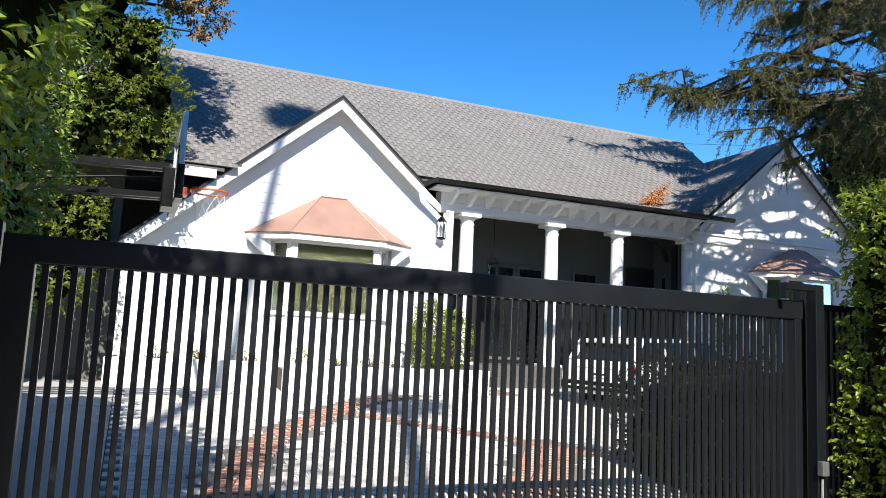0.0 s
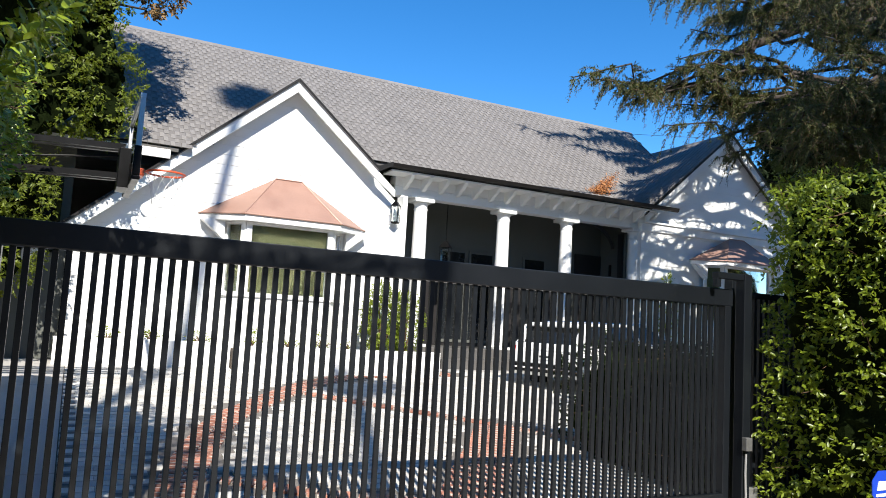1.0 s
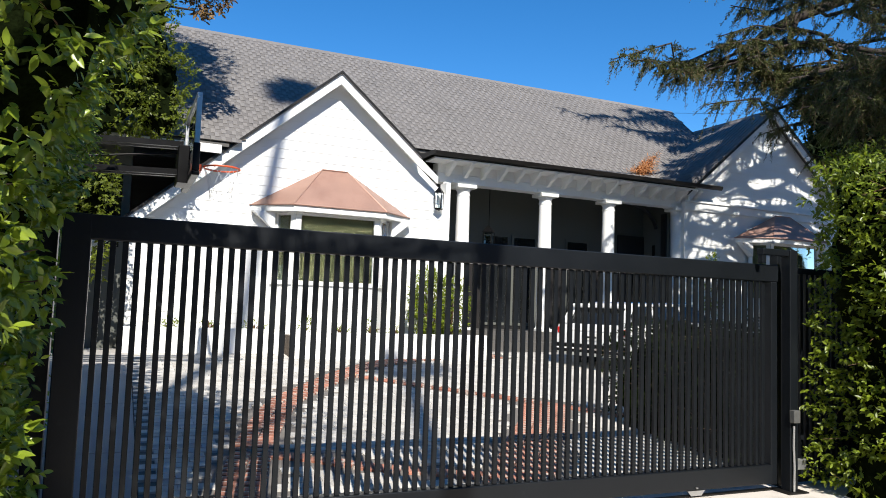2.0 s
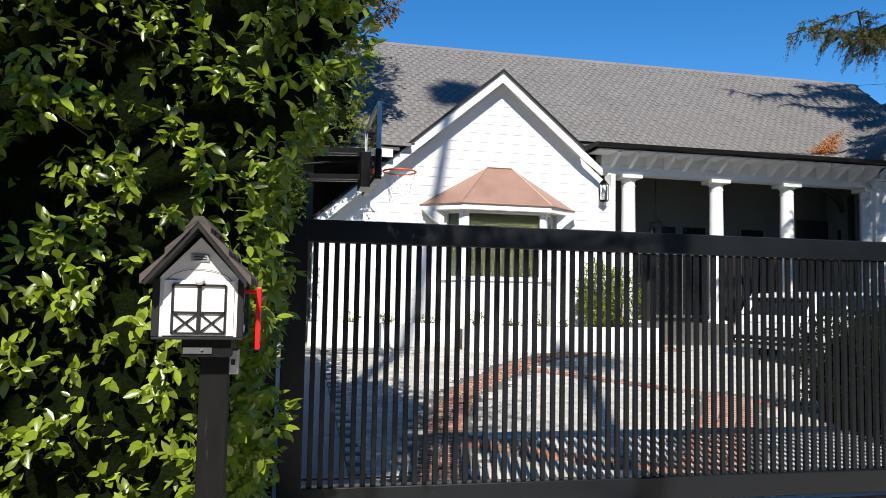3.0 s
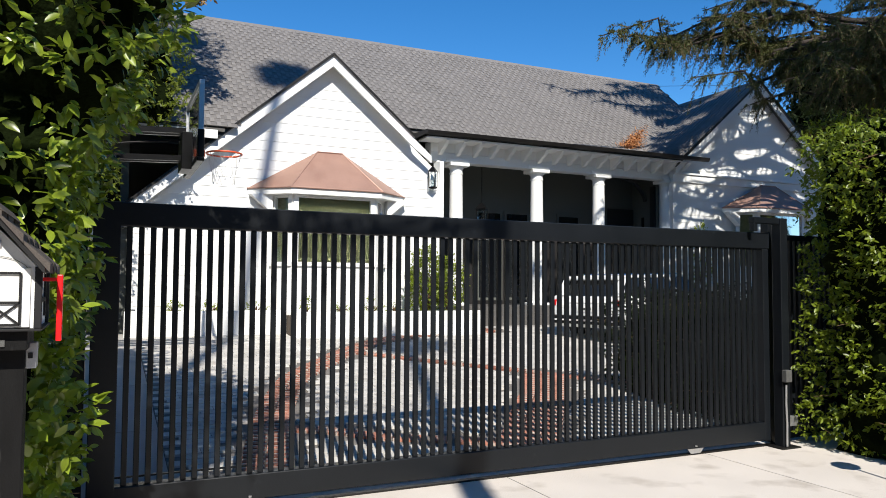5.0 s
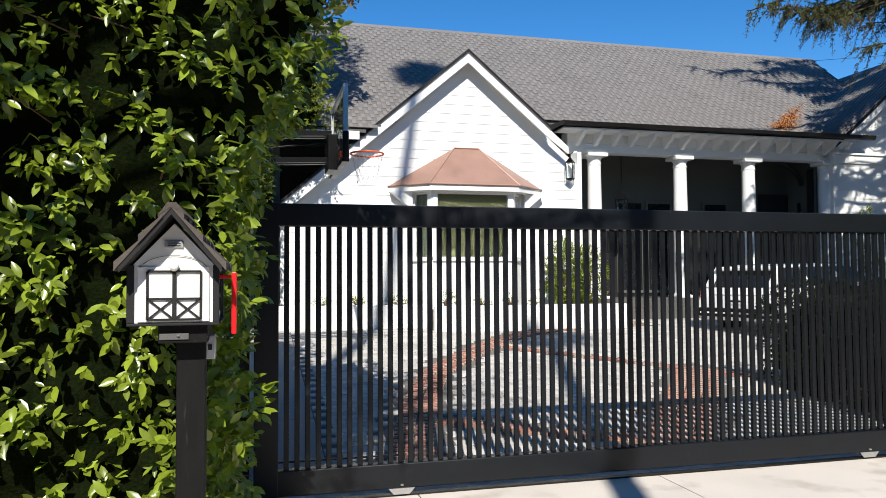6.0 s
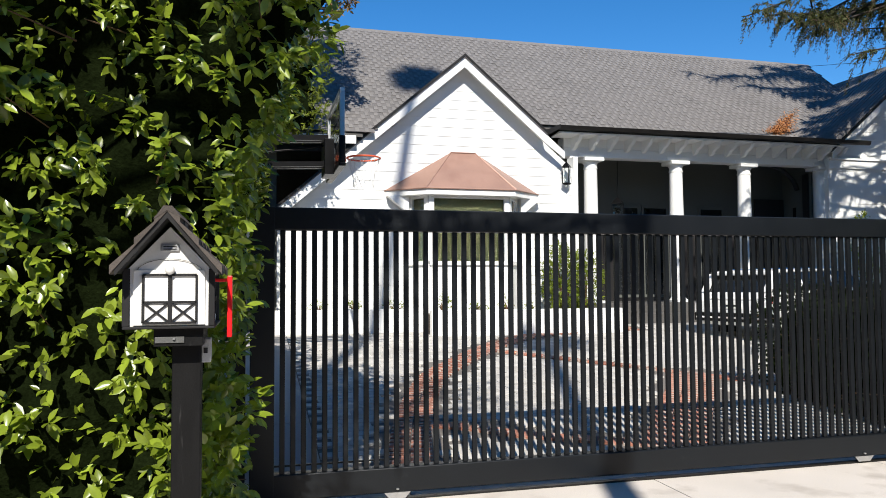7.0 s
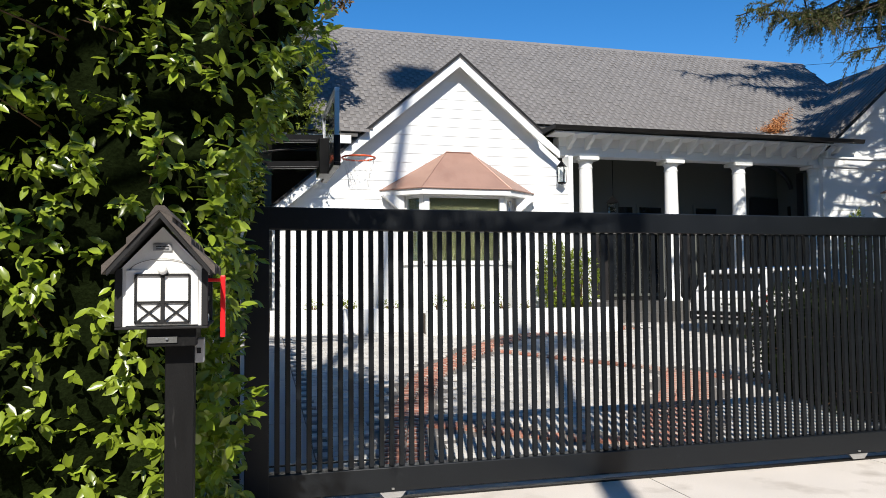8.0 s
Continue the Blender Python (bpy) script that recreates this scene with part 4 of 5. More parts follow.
# ---- basketball hoop ----
def hoop():
    h = thing("basketball_hoop", "basketball hoop with tinted glass backboard and orange rim on black arms", "basketball hoop")
    # board frame in its own plane, turned to face along +x
    yA, yB, x0 = 3.75, 5.4, 0.9
    zA, zB = 3.12, 4.09
    for ya, yb, za, zb in ((yA, yB, zB - 0.06, zB), (yA, yB, zA, zA + 0.06), (yA, yA + 0.06, zA + 0.06, zB - 0.06), (yB - 0.06, yB, zA + 0.06, zB - 0.06)):
        part("board_frame", boxed(x0 - 0.03, x0 + 0.03, ya, yb, za, zb, bevel=0.005), M_BLACK if za < 3.3 and zb < 3.5 else M_STEEL, h)
    pane = part("backboard", boxed(x0 - 0.008, x0 + 0.004, yA + 0.061, yB - 0.061, zA + 0.061, zB - 0.061), M_TINT, h, "dark tinted glass backboard")
    pane.visible_shadow = False
    part("edge_pad", boxed(x0 - 0.045, x0 + 0.045, yA - 0.012, yB + 0.012, zA - 0.03, zA + 0.02, bevel=0.012), M_BLACK, h, "black lower edge pad")
    for y in (yA - 0.012, yB - 0.03):
        part("edge_pad", boxed(x0 - 0.04, x0 + 0.04, y, y + 0.042, zA + 0.021, zA + 0.36, bevel=0.01), M_BLACK, h)
    part("mount", boxed(x0 - 0.16, x0 - 0.031, 4.4, 4.9, zA - 0.04, zA + 0.44, bevel=0.008), M_BLACK, h)
    part("rim_plate", boxed(x0 + 0.005, x0 + 0.14, 4.52, 4.78, 3.27, 3.36, bevel=0.01), M_ORANGE, h)
    cx, cy, r, z = 1.3, 4.65, 0.229, 3.35
    circ = [(cx + r * math.cos(a), cy + r * math.sin(a), z) for a in np.linspace(0, 2 * math.pi, 36, endpoint=False)]
    rim = part("rim", tube(bmesh.new(), circ, 0.013, 8, closed=True), M_ORANGE, h, "orange steel rim")
    nb, levels = 12, ((0.225, 3.34), (0.2, 3.25), (0.17, 3.15), (0.145, 3.05), (0.14, 2.94))
    for k in range(nb):
        for sgn in (-1, 1):
            pts = [(cx + rr * math.cos(2 * math.pi * (k + 0.5 * sgn * i) / nb), cy + rr * math.sin(2 * math.pi * (k + 0.5 * sgn * i) / nb), zz) for i, (rr, zz) in enumerate(levels)]
            part("net_cord", tube(bmesh.new(), pts, 0.003, 4), M_NET, rim)
    for z0, z1 in ((3.1, 3.18), (3.46, 3.54)):
        for y in (4.52, 4.7):
            part("arm", prism(bmesh.new(), [(-1.75, z0), (x0 - 0.1, z0 + 0.1), (x0 - 0.1, z1 + 0.09), (-1.75, z1 - 0.01)], "y", y, y + 0.06), M_BLACK, h)
    part("brace", tube(bmesh.new(), [(-1.7, 4.65, 3.14), (x0 - 0.12, 4.65, 3.5)], 0.014, 8), M_BLACK, h)
    part("pole", boxed(-1.9, -1.74, 4.55, 4.75, 0.2, 4.0, bevel=0.01), M_BLACK, h)
    return h


hoop()


# ---- hedges ----
def hedge(name, label, x0, x1, y0, y1, z0, z1, lean, faces, n, leaf, material, seed, per=6):
    """A clipped leafy block: a near-black core in place of inner shade, twigs, and tufts of leaves on the faces that
    show. lean(z): how far the +x or -x face reaches out.
    """
    global RNG
    RNG = np.random.default_rng(seed)
    hd = thing(name, label, "hedge")
    bm = bmesh.new()
    nx, ny, nzz = 14, 10, 20
    def put(u, v, w):
        z = z0 + w * (z1 - z0)
        a, b = x0 + (lean(z) if faces.get("lean") == "-x" else 0), x1 + (lean(z) if faces.get("lean") == "+x" else 0) + faces.get("skew", 0) * v * (y1 - y0)
        g = faces.get("inset", 0.24)
        p = Vector((a + g + u * (b - a - 2 * g), y0 + g + 0.02 + v * (y1 - y0 - 0.5), z - 0.15 * w))
        return p + 0.2 * noise.noise_vector(p * 1.7) + 0.08 * noise.noise_vector(p * 6)
    grid = {}
    for i in range(nx + 1):
        for j in range(ny + 1):
            for k in range(nzz + 1):
                if i in (0, nx) or j in (0, ny) or k in (0, nzz):
                    grid[i, j, k] = bm.verts.new(put(i / nx, j / ny, k / nzz))
    def quad(*keys):
        bm.faces.new([grid[q] for q in keys])
    for i in range(nx):
        for j in range(ny):
            for k in (0, nzz):
                quad((i, j, k), (i + 1, j, k), (i + 1, j + 1, k), (i, j + 1, k))
    for i in range(nx):
        for k in range(nzz):
            for j in (0, ny):
                quad((i, j, k), (i + 1, j, k), (i + 1, j, k + 1), (i, j, k + 1))
    for j in range(ny):
        for k in range(nzz):
            for i in (0, nx):
                quad((i, j, k), (i, j + 1, k), (i, j + 1, k + 1), (i, j, k + 1))
    bmesh.ops.recalc_face_normals(bm, faces=bm.faces)
    part("inner_growth", bm, M_CORE, hd, "near-black core holding the shade between the leaves")
    pts, out = [], []
    share = [(f, w) for f, w in faces.items() if f not in ("lean", "skew", "inset", "gap", "low")]
    total = sum(w for _, w in share)
    for f, w in share:
        m = int(n * w / total)
        u, v = RNG.uniform(0, 1, m), RNG.uniform(0, 1, m)
        z = z0 + 0.05 + v ** faces.get("low", 1.0) * (z1 - z0)
        le = np.array([lean(q) for q in z])
        xl, xr = x0 + (le if faces.get("lean") == "-x" else 0), x1 + (le if faces.get("lean") == "+x" else 0)
        deep = np.abs(RNG.normal(0, 0.16, m))
        if f == "-y":
            p, o = np.stack([xl + u * (xr - xl), y0 + deep, z], 1), (0, -1, 0.1)
        elif f == "+x":
            p, o = np.stack([xr - deep + faces.get("skew", 0) * u * (y1 - y0), y0 + u * (y1 - y0), z], 1), (1, 0, 0.1)
        elif f == "-x":
            p, o = np.stack([xl + deep, y0 + u * (y1 - y0), z], 1), (-1, 0, 0.1)
        else:
            p, o = np.stack([xl + u * (xr - xl), y0 + v * (y1 - y0), np.full(m, z1) - deep], 1), (0, 0, 1)
        wob = np.array([noise.noise(Vector(q) * 1.6) * 0.22 + noise.noise(Vector(q) * 4.5) * 0.1 for q in p])
        gap = np.array([0.75 * noise.noise(Vector(q) * 5.2 + Vector((9, 3, 5))) + 0.7 * noise.noise(Vector(q) * 10.5) for q in p])
        p = p + np.array(o) * wob[:, None]
        keep = gap > faces.get("gap", -0.13)
        pts.append(p[keep])
        out.append(np.tile(np.array(o, float), (int(keep.sum()), 1)))
    pts, out = np.concatenate(pts), np.concatenate(out)
    leaf_mass("foliage", *shoots(pts, out, per, leaf), material, hd, label="glossy pointed green leaves")
    bm = bmesh.new()
    for q, o in list(zip(pts, out))[:: max(1, len(pts) // 160)]:
        d = Vector(o) * 0.3 + Vector(RNG.normal(0, 0.12, 3))
        tube(bm, [Vector(q) - d, Vector(q) + d * 0.15, Vector(q) + d * 0.35], [0.005, 0.0035, 0.002], 4)
    part("twig_growth", bm, M_TWIG, hd, "thin reddish-brown twigs")["kind"] = "stuff"
    return hd


hedge("tall_hedge", "tall dense ficus hedge with glossy pointed leaves beside the gate", -5.0, -0.3, -2.08, -0.1, 0.0, 5.4,
      lambda z: 0.05 * (z - 0.3) if z < 2 else 0.085 + 0.36 * (z - 2) if z < 3.6 else 0.66, {"lean": "+x", "skew": -0.05, "inset": 0.17, "gap": 0.05, "low": 1.35, "-y": 1.9, "+x": 0.5}, 13500, 0.08, M_LEAF, 11)
hedge("tall_hedge", "tall dense leafy hedge inside the drive", -4.0, -0.55, 0.35, 3.6, 0.05, 4.2,
      lambda z: 0.08 * z, {"lean": "+x", "-y": 0.5, "+x": 1.0}, 2600, 0.08, M_LEAF, 12)
hedge("clipped_hedge", "bright green clipped hedge beside the gate post", 6.47, 11.5, -2.9, -0.05, 0.0, 3.15,
      lambda z: -0.06 * min(z, 1.4), {"lean": "-x", "inset": 0.12, "gap": -0.09, "-x": 1.3, "-y": 1.0, "top": 0.5}, 12500, 0.058, M_LEAF2, 13)
hedge("tall_hedge", "tall dark leafy hedge along the drive behind the gate post", 10.7, 14.0, 0.6, 3.4, 0.05, 4.4,
      lambda z: 0.0, {"lean": "-x", "inset": 0.16, "-x": 1.0, "-y": 0.8, "top": 0.4}, 4200, 0.066, M_LEAF2, 14)

# added where the drive lies dark; its leaf colour carries the shade
hedge("shade_hedge", "hedge added beside the parked car, near-black leaves standing for shade", 8.45, 12.6, 3.5, 5.1, 0.25, 1.5,
      lambda z: 0.0, {"lean": "-x", "inset": 0.12, "gap": -0.3, "-x": 0.7, "-y": 1.0, "top": 0.6}, 1900, 0.07, M_SHADELEAF, 15)
hedge("shade_hedge", "low hedge just inside the gate post, shade put into its leaf colour", 6.2, 10.5, 0.5, 2.9, 0.02, 1.36,
      lambda z: 0.0, {"lean": "-x", "inset": 0.12, "gap": -0.3, "-x": 0.9, "-y": 0.7, "top": 0.8}, 2300, 0.06, M_SHADELEAF, 16)


# ---- trees ----
def limb(bm, a, b, r0, r1, sag=0.0, n=9, wob=0.12):
    a, b = Vector(a), Vector(b)
    L = (b - a).length
    pts = []
    for i in range(n):
        t = i / (n - 1)
        p = a.lerp(b, t) + Vector((0, 0, sag * 4 * t * (1 - t)))
        if 0 < i < n - 1:
            p += wob * L * 0.15 * noise.noise_vector(p * 0.9)
        pts.append(p)
    tube(bm, pts, [r0 + (r1 - r0) * i / (n - 1) for i in range(n)], 7)
    return pts


def broadleaf(name, label, base, top, trunk_r, blobs, n, leaf, material, seed, per=7, spread=1.0, inner=0.0):
    """Trunk, limbs out to clumps of foliage, and leaves in tufts round the clumps."""
    global RNG
    RNG = np.random.default_rng(seed)
    tr = thing(name, label, "tree", at=(0, 0, 0))
    bm = bmesh.new()
    limb(bm, base, top, trunk_r, trunk_r * 0.55, 0, 8)
    part("trunk", bm, M_BARK, tr, smooth=True)
    pts, out = [], []
    tot = sum(b[3] ** 2 for b in blobs)
    for x, y, z, r in blobs:
        q = Vector(base).lerp(Vector(top), min(0.98, max(0.35, (z - base[2] - r) / (top[2] - base[2] + 0.01))))
        lb = bmesh.new()
        limb(lb, q, (x, y, z), trunk_r * 0.3, 0.015, 0.15)
        part("limb", lb, M_BARK, tr, smooth=True)
        # near-black ball in each clump, standing for the shade inside
        if inner:
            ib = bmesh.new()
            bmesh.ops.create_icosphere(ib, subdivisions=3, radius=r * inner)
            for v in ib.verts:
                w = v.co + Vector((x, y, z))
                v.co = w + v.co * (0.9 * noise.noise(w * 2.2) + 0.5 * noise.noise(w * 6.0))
            part("inner_growth", ib, M_CORE, tr, "near-black ball standing for shade inside the crown")["kind"] = "stuff"
        m = int(n * r * r / tot)
        d = RNG.normal(0, 1, (m, 3))
        d /= np.linalg.norm(d, axis=1, keepdims=True)
        rad = r * RNG.uniform(0.35, 1.0, m) ** 0.5
        p = np.array((x, y, z)) + d * rad[:, None] * np.array((1, 1, 0.85))
        nz = np.array([noise.noise(Vector(v) * 1.9) for v in p])
        p += d * (nz * 0.35 * r)[:, None]
        ok = np.array([noise.noise(Vector(v) * 2.6 + Vector((4, 4, 4))) for v in p]) > -0.12
        pts.append(p[ok])
        out.append(d[ok])
    leaf_mass("crown", *shoots(np.concatenate(pts), np.concatenate(out), per, leaf, spread), material, tr, label="uneven crown of small leaves")
    return tr


broadleaf("tree", "leafy green tree beside the basketball hoop", (-1.3, 7.7, 0.5), (-0.9, 7.4, 9.0), 0.2,
          [(-0.75, 7.6, 2.4, 0.8), (-0.5, 7.7, 3.4, 0.7), (-1.3, 7.6, 3.6, 1.0), (0.5, 7.8, 4.8, 0.62), (0.6, 7.9, 5.3, 0.55), (0.2, 7.9, 5.7, 0.75), (-0.5, 7.7, 4.9, 1.05), (-0.4, 7.9, 6.5, 1.0), (0.3, 7.9, 6.5, 0.6), (-1.4, 7.7, 6.0, 1.2), (-0.3, 7.0, 8.3, 1.1), (0.25, 6.4, 9.9, 0.95), (0.25, 6.4, 11.3, 0.95), (-0.6, 6.4, 11.6, 1.2), (0.45, 6.3, 9.0, 0.65)],
          12000, 0.068, M_TREELEAF, 21, inner=0.52)
broadleaf("tree", "drooping tree with dry brown-green hanging leaves", (-2.6, 8.2, 0.6), (-1.6, 8.1, 8.6), 0.2,
          [(0.75, 7.8, 7.4, 0.55), (1.2, 7.8, 7.0, 0.42), (1.05, 7.8, 6.6, 0.25), (0.4, 7.9, 7.9, 0.7), (1.0, 7.9, 7.9, 0.5), (-0.6, 8.0, 8.2, 1.0)], 2600, 0.09, M_DRYLEAF, 22)
# out of view; clumps sit where their shade falls on gate and hedge
broadleaf("shade_tree", "unseen sparse street tree, its clumps placed to shade gate and hedge", (-6.2, -7.4, 0.0), (-4.2, -6.6, 8.5), 0.22,
          [(-4.02, -6.0, 8.1, 1.5), (-2.42, -5.9, 8.7, 1.2), (-5.62, -6.4, 8.5, 1.6), (-0.92, -5.5, 6.7, 0.8), (-0.47, -5.5, 6.0, 0.5), (-0.52, -5.4, 5.5, 0.4), (0.48, -5.5, 6.95, 0.42), (1.08, -5.5, 7.0, 0.36), (-0.02, -5.5, 7.7, 0.6), (0.48, -5.6, 8.3, 0.5), (-0.52, -5.6, 8.5, 0.7), (1.68, -5.6, 7.1, 0.3), (-0.55, -5.5, 5.9, 0.4), (-0.55, -5.5, 6.4, 0.5), (-0.8, -5.5, 7.0, 0.55), (-0.3, -5.5, 7.3, 0.5), (-0.4, -5.5, 5.8, 0.35), (-0.85, -5.5, 5.2, 0.3), (-0.7, -5.5, 5.3, 0.3)], 3300, 0.09, M_TREELEAF, 23, per=5)

# added out of view to darken the right of the drive
broadleaf("shade_tree", "unseen tall tree added behind the pavement to shade drive and hedge", (11.6, -8.4, 0.0), (10.4, -7.4, 13.5), 0.28,
          [(7.75, -7.0, 7.1, 0.9), (8.15, -7.2, 8.1, 1.2), (8.75, -7.0, 9.7, 1.3), (9.95, -7.2, 6.9, 1.3), (10.55, -7.2, 8.7, 1.5), (11.95, -7.2, 7.5, 1.4), (9.95, -7.2, 10.9, 1.2), (12.15, -7.2, 9.9, 1.4), (6.45, -7.0, 10.8, 0.9), (7.15, -7.0, 10.0, 0.8), (8.75, -7.0, 11.3, 1.1), (7.65, -7.0, 11.5, 1.2), (8.55, -7.0, 13.1, 1.4), (10.75, -7.0, 12.9, 1.6), (9.15, -7.0, 14.5, 1.3), (11.15, -7.0, 14.7, 1.4)], 5200, 0.15, M_TREELEAF, 24, per=6)
# fills the gap behind the thinned cedar; near-black leaves carry the shade
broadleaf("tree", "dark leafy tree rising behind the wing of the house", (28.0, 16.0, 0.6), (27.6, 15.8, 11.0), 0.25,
          [(25.5, 15.4, 8.0, 1.6), (27.2, 15.2, 9.2, 1.7), (29.0, 15.2, 9.8, 1.8), (26.3, 15.4, 10.4, 1.5), (28.2, 15.4, 11.4, 1.6), (30.5, 15.4, 8.4, 1.8), (27.5, 15.2, 7.0, 1.7), (31.5, 15.4, 10.5, 1.8)], 2200, 0.2, M_SHADELEAF, 25, inner=0.6)


def cedar():
    """A big old cedar: thick trunk, long level limbs, drooping sprays of fine needles."""
    global RNG
    RNG = np.random.default_rng(31)
    tr = thing("cedar_tree", "large old cedar with drooping dark green needle sprays", "tree")
    bm = bmesh.new()
    limb(bm, (19.4, 4.5, 0.35), (18.6, 4.4, 16.0), 0.36, 0.1, 0, 12)
    part("trunk", bm, M_BARK, tr, smooth=True)
    ends = [(7.7, 4.9, 6.0), (8.9, 4.4, 7.6), (9.2, 5.3, 6.3), (9.8, 4.8, 5.5), (10.8, 5.6, 7.0), (11.2, 4.4, 5.9), (12.0, 5.6, 5.4), (12.6, 4.0, 6.5),
            (13.4, 5.6, 5.1), (10.4, 4.0, 8.7), (11.8, 4.6, 7.9), (13.2, 3.6, 8.6), (14.2, 5.2, 5.6), (18.4, 4.6, 5.8), (19.2, 5.4, 7.4), (17.8, 3.8, 8.4), (15.2, 3.4, 6.6),
            (9.4, 5.0, 10.6), (9.6, 4.9, 13.2), (10.8, 5.2, 12.0), (12.0, 5.0, 14.0), (11.0, 4.4, 10.0), (13.8, 5.0, 11.6), (20.6, 4.4, 9.4), (17.0, 5.6, 11.8), (14.4, 5.8, 9.4), (18.6, 5.2, 5.0),
            (12.6, 6.2, 6.6), (13.6, 6.4, 7.6), (12.2, 6.2, 8.6), (14.8, 6.6, 6.2), (15.6, 6.6, 7.4), (13.0, 4.6, 5.8), (14.6, 4.0, 5.4), (17.4, 6.4, 6.4), (11.6, 5.0, 6.6), (10.2, 5.0, 6.9)]
    ends += [(8.2, 5.0, 6.1), (8.7, 5.2, 6.3), (9.0, 4.8, 6.0), (9.6, 5.1, 6.2), (9.9, 4.9, 6.6), (10.3, 5.2, 6.1)]
    for k in range(12):
        ends.append((RNG.uniform(8.6, 12.6), RNG.uniform(4.2, 5.4), RNG.uniform(7.5, 9.1)))
    for k in range(4):
        ends.append((RNG.uniform(9.0, 12.5), RNG.uniform(0.3, 3.4), RNG.uniform(7.6, 10.5)))
    for k in range(9):
        ends.append((RNG.uniform(8.6, 12.0), RNG.uniform(0.9, 3.0), RNG.uniform(4.7, 6.0)))
    for k in range(6):
        ends.append((RNG.uniform(8.8, 12.0), RNG.uniform(0.8, 2.6), RNG.uniform(5.3, 7.2)))
    # limbs mostly above the view, added to shade the saddle roof
    for k in range(16):
        ends.append((RNG.uniform(12.2, 14.6), RNG.uniform(5.0, 5.8), RNG.uniform(8.3, 11.6)))
    for nodes, r in (([(18.9, 4.6, 10.6), (17.2, 5.6, 9.75), (14.85, 5.6, 8.96), (12.87, 5.6, 7.99), (11.93, 5.6, 7.44), (11.43, 5.6, 7.0)], (0.2, 0.17, 0.135, 0.11, 0.08, 0.035)),
                     ([(12.9, 5.6, 8.0), (12.65, 5.5, 7.55), (12.2, 5.4, 7.0)], (0.08, 0.06, 0.03))):
        part("limb", tube(bmesh.new(), [Vector(q) for q in nodes], list(r), 9), M_BARK, tr, smooth=True)
    # high limbs out of view, added to shade the main roof
    for k in range(10):
        ends.append((RNG.uniform(12.4, 14.2), RNG.uniform(4.6, 5.4), RNG.uniform(12.4, 14.2)))
    for k in range(9):
        ends.append((RNG.uniform(11.5, 19.5), RNG.uniform(3.6, 6.6), RNG.uniform(5.8, 11.5)))
    base, axis, size = [], [], []
    twigs = bmesh.new()
    for e in ends:
        e = Vector(e)
        # no limb hangs where its shade would cross the lower roof
        fall = (EAVE_Z + RISE * (e.y - EAVE_Y) - e.z) / (SUN_DIR.z - RISE * SUN_DIR.y)
        if 7.0 < e.x + SUN_DIR.x * fall < 12.3 and 9.0 < e.y + SUN_DIR.y * fall < 10.9:
            continue
        h = min(15.0, e.z + 0.1 + 0.08 * abs(19 - e.x))
        bm = bmesh.new()
        pts = limb(bm, (19.3 - 0.05 * h, 4.45, h - 0.6), e, 0.1 if abs(19 - e.x) > 3 else 0.06, 0.01, RNG.uniform(0.25, 0.7), 14, 0.5)
        part("limb", bm, M_BARK, tr, smooth=True)
        total = len(pts)
        for i in range(2, total):
            a, b = pts[i - 1], pts[i]
            d = (b - a).normalized()
            side = d.cross(Vector((0, 0, 1))).normalized()
            f = i / (total - 1)
            # spray density set by where its shade falls: thin for sun, thick for shadow
            drop = (WING_Y - b.y) / SUN_DIR.y
            lx, lz = b.x + SUN_DIR.x * drop, b.z + SUN_DIR.z * drop
            dense = 1.0
            if 13.3 < lx < 20 and 2.2 < lz < 4.9 + 0.6 * (lx - 13.3):
                dense = 0.09
            elif 12.6 < lx < 15.8 and 4.9 < lz < 8.0:
                dense = 3.6
            if abs(lx - 12.1) < 0.5 and 4.5 < lz < 5.7:
                dense = 0.06
            fall = (EAVE_Z + RISE * (b.y - EAVE_Y) - b.z) / (SUN_DIR.z - RISE * SUN_DIR.y)
            rx, ry = b.x + SUN_DIR.x * fall, b.y + SUN_DIR.y * fall
            if 7.0 < rx < 12.3 and 8.8 < ry < 11.9 and ry < 11.9 - 0.45 * (rx - 10.4):
                dense = min(dense, 0.05)
            elif 11.2 < rx < 15.0 and 10.4 < ry < 12.7:
                dense = max(dense, 2.4)
            for k in range(int((6 + 9 * (b - a).length) * dense + RNG.uniform())):
                p = a.lerp(b, RNG.uniform())
                s = RNG.choice((-1, 1))
                ln = (1.15 - 0.7 * f) * RNG.uniform(0.35, 1.1)
                w = (side * s * RNG.uniform(0.15, 1.0) + d * RNG.uniform(0.1, 1.0) + Vector((0, 0, RNG.uniform(-0.9, 0.4)))).normalized()
                droop = RNG.uniform(0.3, 0.8)
                q = [p + w * ln * t + Vector((0, 0, -droop * ln * t * t)) for t in (0, 0.35, 0.7, 1.0)]
                tube(twigs, q, [0.007, 0.005, 0.004, 0.002], 3)
                m = int(ln / 0.045) * 9
                t = RNG.uniform(0.05, 1, m)[:, None]
                c = np.array(p) + np.array(w) * ln * t + np.array((0, 0, -droop * ln)) * t * t
                base.append(c + RNG.normal(0, 0.014, (m, 3)))
                axis.append(np.array(w) * 0.7 + np.array((0, 0, -0.45)) + RNG.normal(0, 0.6, (m, 3)))
                size.append(0.03 + RNG.uniform(0.015, 0.075, m) * (1.2 - t[:, 0]))
    tm = bpy.data.meshes.new("twig_growth")
    twigs.to_mesh(tm)
    twigs.free()
    link("twig_growth", tm, M_TWIG, tr)["kind"] = "stuff"
